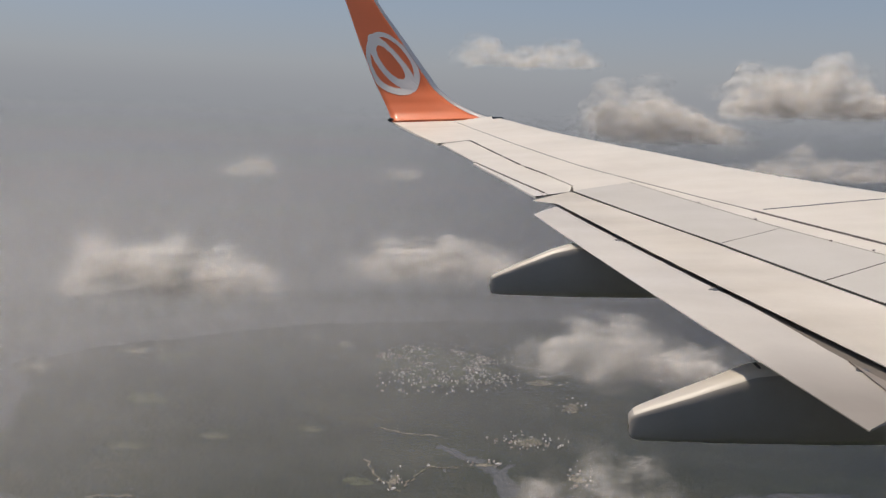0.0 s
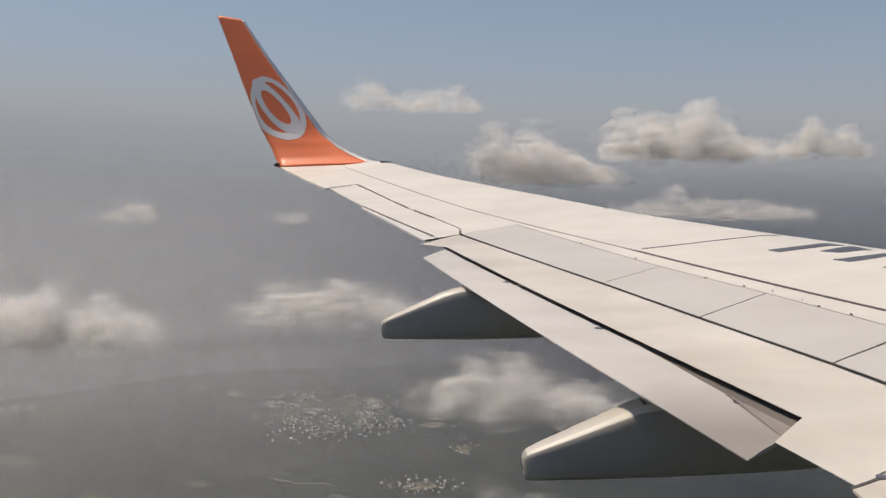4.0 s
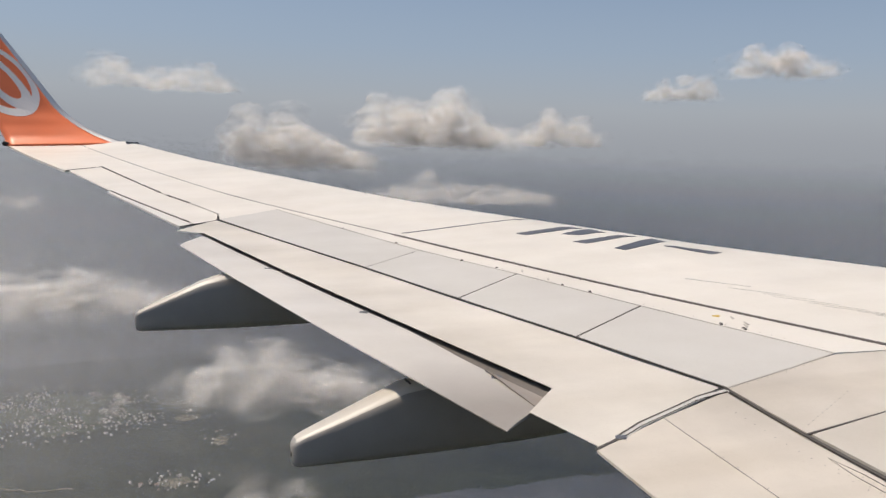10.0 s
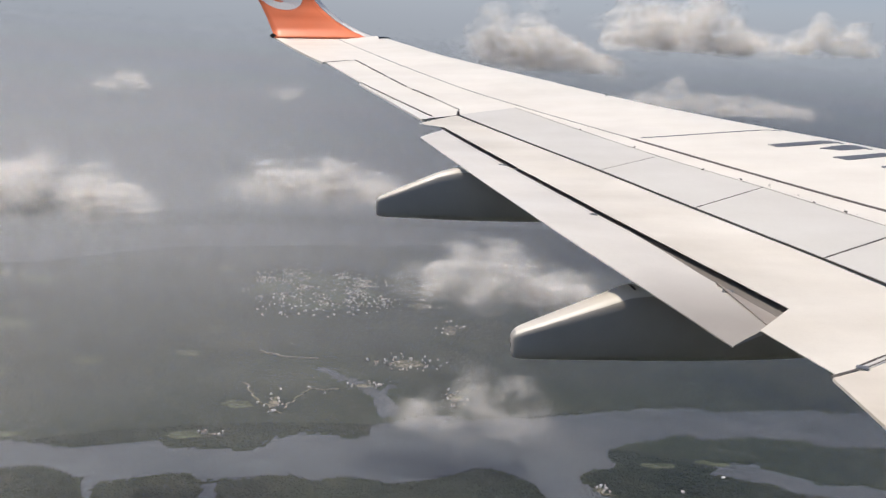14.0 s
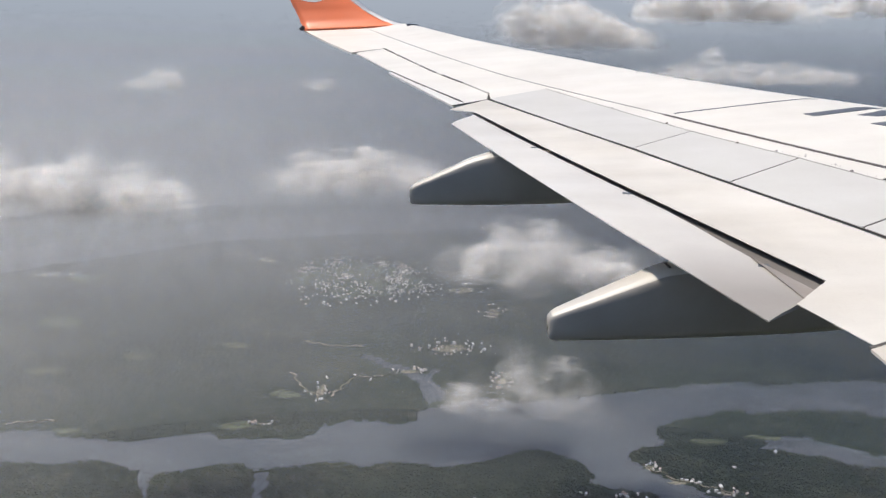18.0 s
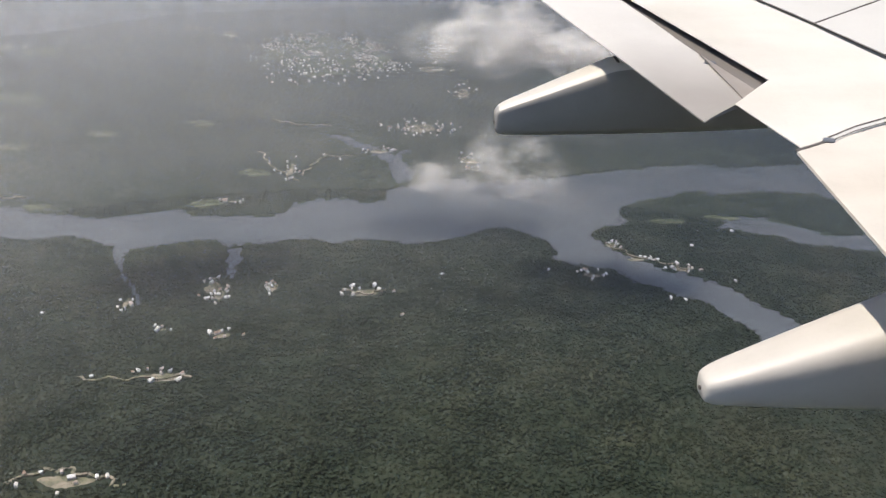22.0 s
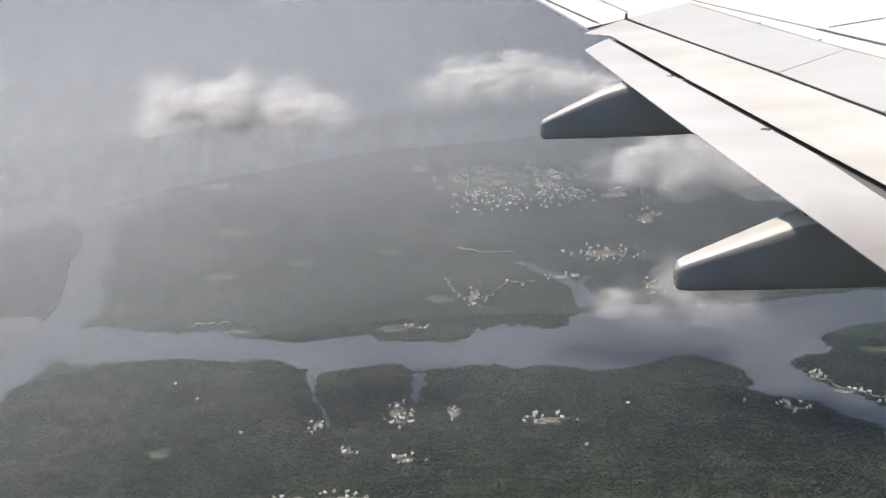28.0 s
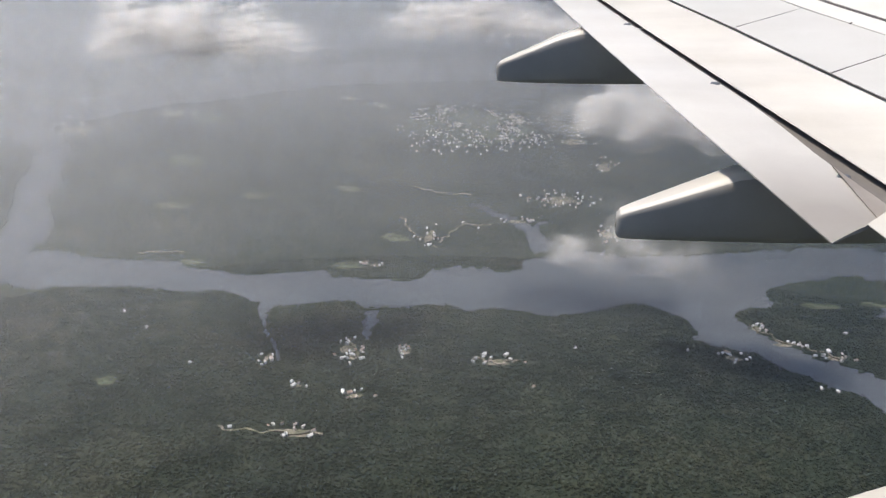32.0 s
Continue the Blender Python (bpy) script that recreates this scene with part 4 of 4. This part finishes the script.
# houses
def house_meshes():
    out = []
    for (w, d, h, rise) in ((4.4, 5.6, 2.6, 1.4), (5, 7.5, 2.8, 1.6), (7, 12, 3.4, 2.0)):
        wall = bpy.data.meshes.new("wall")
        x, y = w / 2 - 0.4, d / 2 - 0.4
        wall.from_pydata([(-x, -y, -2), (x, -y, -2), (x, y, -2), (-x, y, -2), (-x, -y, h), (x, -y, h), (x, y, h), (-x, y, h), (0, -y, h + rise * 0.9), (0, y, h + rise * 0.9)], [],
                         [(0, 1, 5, 8, 4), (1, 2, 6, 5), (2, 3, 7, 9, 6), (3, 0, 4, 7)])
        wall.materials.append(WALL)
        roof = bpy.data.meshes.new("roof")
        x, y, t = w / 2, d / 2, 0.25
        a = [(-x, -y, h - 0.3), (0, -y, h + rise), (x, -y, h - 0.3), (x, y, h - 0.3), (0, y, h + rise), (-x, y, h - 0.3)]
        roof.from_pydata(a + [(p[0], p[1], p[2] - t) for p in a], [], [(0, 1, 4, 5), (1, 2, 3, 4), (6, 11, 10, 7), (7, 10, 9, 8), (0, 6, 7, 1), (1, 7, 8, 2), (2, 8, 9, 3), (3, 9, 10, 4), (4, 10, 11, 5), (5, 11, 6, 0)])
        roof.materials.append(ROOF)
        out.append((wall, roof))
    return out


KINDS = house_meshes()


def house(x, y, turn, k, label, group):
    ob = tagged(new("house"), label, "house", group)
    ob.matrix_world = pose(x, y, GROUND + 3.6, 0, 0, turn)
    for name, me in zip(("wall", "roof"), KINDS[k]):
        p = new(name, me)
        p.parent = ob
    return ob


def hamlet(cx, cy, rx, ry, n, turn, label, group, big=0.12, rows=False):
    placed = []
    tries = 0
    while len(placed) < n and tries < n * 30:
        tries += 1
        r, a = math.sqrt(random.random()), random.uniform(0, 2 * math.pi)
        x, y = 1.35 * rx * r * math.cos(a), 1.35 * ry * r * math.sin(a)
        if rows:
            x, y = (round(x / 44) * 44 + random.gauss(0, 7), y) if random.random() < 0.6 else (x + random.gauss(0, 20), round(y / 60) * 60 + random.gauss(0, 6))
            c, s = math.cos(radians(turn)), math.sin(radians(turn))
            x, y = x * c - y * s, x * s + y * c
        x, y = cx + x, cy + y
        if any(abs(x - p) + abs(y - q) < 12 for p, q in placed) or grid_rivers(np.array([x]), np.array([y]))[0] > -8:
            continue
        placed.append((x, y))
        k = 2 if random.random() < big else random.choice((0, 0, 1))
        house(x, y, turn + random.choice((0, 90)) + random.uniform(-9, 9), k, label, group)


def crowd(name, cx, cy, rx, ry, n, turn, label):
    """The town's further houses, too many and too small to count, as one mesh."""
    verts, faces, slots, placed = [], [], [], []
    blocks = [(random.uniform(-0.7, 0.7) * rx, random.uniform(-0.7, 0.7) * ry, random.uniform(9, 32)) for _ in range(16)]
    while len(placed) < n:
        r, a = math.sqrt(random.random()), random.uniform(0, 2 * math.pi)
        x, y = rx * r * math.cos(a), ry * r * math.sin(a)
        if random.random() < 0.85:  # most houses crowd round a few blocks
            bx, by, bw = random.choice(blocks)
            x, y = bx + random.gauss(0, bw), by + random.gauss(0, bw * 1.5)
        placed.append((x, y))
        m = pose(cx, cy, GROUND + 3.6, 0, 0, turn) @ pose(x, y, 0, 0, 0, random.choice((0, 90)) + random.uniform(-8, 8))
        for slot, me in enumerate(KINDS[random.choice((0, 0, 1))]):
            base = len(verts)
            verts += [tuple(m @ v.co) for v in me.vertices]
            faces += [tuple(i + base for i in p.vertices) for p in me.polygons]
            slots += [slot] * len(me.polygons)
    ob = mesh_ob(name, verts, faces, WALL, label=label)
    ob.data.materials.append(TOWN_ROOF)
    ob.data.polygons.foreach_set("material_index", slots)
    return tagged(ob, category="houses", kind="stuff")


TOWN = "pale-roofed house in a river town"
HAM = "small pale-roofed house in a forest clearing"
hamlet(-330, 3000, 180, 120, 45, 25, TOWN, "houses of the river town", 0.25, True)
crowd("town_houses", -340, 3250, 310, 380, 620, 25, "dense pale roofs of a small river town")
hamlet(15, 2455, 95, 55, 34, 10, TOWN, "houses on the far shore", 0.2)
for cx, cy, rx, ry in SETTLED[:11] + SETTLED[12:] + FAR_SETTLED:
    n = max(4, round(rx * ry / 62)) if cy < 2600 else 9
    hamlet(cx, cy, rx * 0.95, ry * 0.95, min(n, 9), random.uniform(0, 90), HAM, "houses in forest clearings")
# single houses strung along the shores
for cx, cy in ((292, 1592), (532, 1485), (560, 1478), (-371, 2092), (-340, 2120), (-252, 2212), (-205, 2180), (-544, 1186), (690, 1560), (640, 1720), (760, 1800), (-850, 1500), (-930, 1560), (-700, 1380), (60, 1560), (-20, 1400)):
    house(cx, cy, random.uniform(0, 180), random.choice((0, 1, 1)), HAM, "houses in forest clearings")


# ---- haze and clouds ----
def curtain(name, r, z0, z1, material, label, ragged=0.0, seed=0):
    vs, fs = [], []
    n = 360
    base = r
    for k in range(n):
        a = 2 * math.pi * k / n
        r = base * (1 + ragged * noise.noise((math.sin(a) * 3, math.cos(a) * 3, seed * 5.7)))
        vs += [(r * math.sin(a), r * math.cos(a), z0), (r * math.sin(a), r * math.cos(a), z1)]
        fs.append((2 * k, 2 * ((k + 1) % n), 2 * ((k + 1) % n) + 1, 2 * k + 1))
    return tagged(mesh_ob(name, vs, fs, material, smooth=True), label, "haze", kind="structure")


# haze imitated by upright see-through shells, denser further out
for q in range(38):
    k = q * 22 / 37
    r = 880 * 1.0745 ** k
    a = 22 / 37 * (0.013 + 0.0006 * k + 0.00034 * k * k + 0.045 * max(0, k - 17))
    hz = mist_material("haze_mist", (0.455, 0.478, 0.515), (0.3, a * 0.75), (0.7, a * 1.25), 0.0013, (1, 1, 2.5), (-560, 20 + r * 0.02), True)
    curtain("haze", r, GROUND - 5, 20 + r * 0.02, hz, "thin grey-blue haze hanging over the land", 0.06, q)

# the far distance on a plain backdrop: its bright haze painted as height-ramped glow
BACK = bpy.data.materials.new("painted_haze_glow")
BACK.use_nodes = True
nt = BACK.node_tree
nt.nodes.remove(nt.nodes["Principled BSDF"])
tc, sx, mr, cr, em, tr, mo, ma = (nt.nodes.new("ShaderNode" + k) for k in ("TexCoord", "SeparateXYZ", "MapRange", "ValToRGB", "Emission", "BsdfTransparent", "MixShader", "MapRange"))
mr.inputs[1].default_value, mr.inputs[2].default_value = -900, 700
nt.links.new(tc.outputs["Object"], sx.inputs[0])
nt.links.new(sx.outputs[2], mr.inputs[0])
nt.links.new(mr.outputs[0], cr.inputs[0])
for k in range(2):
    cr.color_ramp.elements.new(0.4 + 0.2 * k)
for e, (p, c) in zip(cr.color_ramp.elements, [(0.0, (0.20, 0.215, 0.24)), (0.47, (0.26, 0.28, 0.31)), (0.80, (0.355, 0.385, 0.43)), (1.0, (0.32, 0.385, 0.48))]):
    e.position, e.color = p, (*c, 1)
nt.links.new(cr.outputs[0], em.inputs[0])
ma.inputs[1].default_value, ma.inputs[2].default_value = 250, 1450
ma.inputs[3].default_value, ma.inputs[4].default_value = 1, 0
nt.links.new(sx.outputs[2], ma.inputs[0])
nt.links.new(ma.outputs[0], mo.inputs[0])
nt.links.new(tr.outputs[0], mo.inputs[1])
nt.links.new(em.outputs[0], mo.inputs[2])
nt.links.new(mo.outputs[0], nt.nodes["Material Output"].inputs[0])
curtain("backdrop", 4840, GROUND - 10, 1500, BACK, "far distance lost in pale haze, painted as a glow")


def cloud(a0, a1, e0, e1, dist, n, material, label, depth_m=0.35, seed=0):
    """A cumulus: a flat-based heap of many overlapping ragged puffs of mist, between two bearings and two heights in degrees."""
    r = np.random.default_rng(seed)
    wide = dist * radians(a1 - a0)
    z0, z1 = dist * math.tan(radians(e0)), dist * math.tan(radians(e1))
    high = z1 - z0
    ico = bmesh.new()
    bmesh.ops.create_icosphere(ico, subdivisions=2, radius=1)
    bv = np.array([v.co[:] for v in ico.verts])
    bf = np.array([[v.index for v in f.verts] for f in ico.faces])
    ico.free()
    peaks = [(r.uniform(0.12, 0.88), r.uniform(0.45, 1.0), r.uniform(0.07, 0.2)) for _ in range(5)] + [(0.5, 0.42, 0.55)]
    heaps = [([], []) for _ in range(len(peaks) + 1)]
    for i in range(n + n // 3):
        fringe = i >= n
        u = r.uniform(-0.06, 1.06) if fringe else r.beta(1.5, 1.5)
        env = max(h * math.exp(-((u - c) / w) ** 2) for c, h, w in peaks)
        v = r.uniform(-0.15, 1.12) * env if fringe else r.uniform(0, 1) ** 1.2 * env
        s = high * (r.uniform(0.10, 0.30) if fringe else r.uniform(0.08, 0.24) * (0.6 + 0.6 * env))
        am = radians(a0 + (a1 - a0) * u)
        d = dist + r.normal(0, depth_m) * wide * 0.3
        c = np.array([d * math.sin(am), d * math.cos(am), z0 + 0.12 * high + v * high * 0.85])
        q = np.array([[noise.noise(tuple(p * 1.7 + i * 7.3)), noise.noise(tuple(p * 4.1 + i * 3.1))] for p in bv])
        k = 1 + 0.45 * q[:, 0] + 0.2 * q[:, 1]
        p = bv * k[:, None] * np.array([s * r.uniform(1.0, 1.6), s * r.uniform(1.0, 1.4), s * r.uniform(0.6, 1.1)])
        p[:, 2] = np.where(p[:, 2] < 0, p[:, 2] * 0.55, p[:, 2])
        near = len(peaks) if fringe else int(np.argmin([abs(u - q[0]) for q in peaks]))
        heaps[near][1].append(bf + len(bv) * len(heaps[near][0]))
        heaps[near][0].append(p + c)
    ob = tagged(new("cloud"), label, "cloud", "clouds")
    for k, (V, F) in enumerate(heaps):
        if V:
            name, m = ("fringe", WISP) if k == len(peaks) else ("billow", material)
            mesh_ob(name, np.concatenate(V).tolist(), np.concatenate(F).tolist(), m, ob, smooth=True)["kind"] = "stuff"
    return ob


PUFF, THIN = "white cumulus cloud with a ragged soft outline", "thin ragged grey-white cloud wisp"
cloud(-30, -17, -11.0, -6.9, 1800, 300, CLOUD, PUFF, seed=1)
cloud(-11.5, 1, -9.8, -6.3, 1900, 240, CLOUD, PUFF, seed=2)
cloud(1, 14, -16.0, -11.0, 1650, 260, SOFT, PUFF, seed=3)
cloud(0, 10.5, -24.5, -19.6, 1500, 70, WISP, THIN, seed=5)
cloud(3.5, 13, -0.4, 3.3, 4200, 260, CLOUD, PUFF, seed=6)
cloud(12, 22.5, 1.4, 5.2, 4300, 260, CLOUD, PUFF, seed=7)
cloud(22.5, 28, 1.8, 4.2, 4400, 140, CLOUD, PUFF, seed=8)
cloud(-5, 4, 4.4, 6.6, 4100, 220, SOFT, PUFF, seed=9)
cloud(31, 35, 5.0, 6.8, 4500, 160, SOFT, PUFF, seed=10)
cloud(36, 42, 6.4, 9.2, 4500, 120, CLOUD, PUFF, seed=11)
cloud(13, 25, -2.2, 0.2, 2600, 200, CLOUD, PUFF, seed=12)
cloud(-10, -7.5, -3.2, -2.0, 2700, 50, CLOUD, PUFF, seed=13)
cloud(-21, -17, -3.2, -1.6, 2700, 70, CLOUD, PUFF, seed=14)
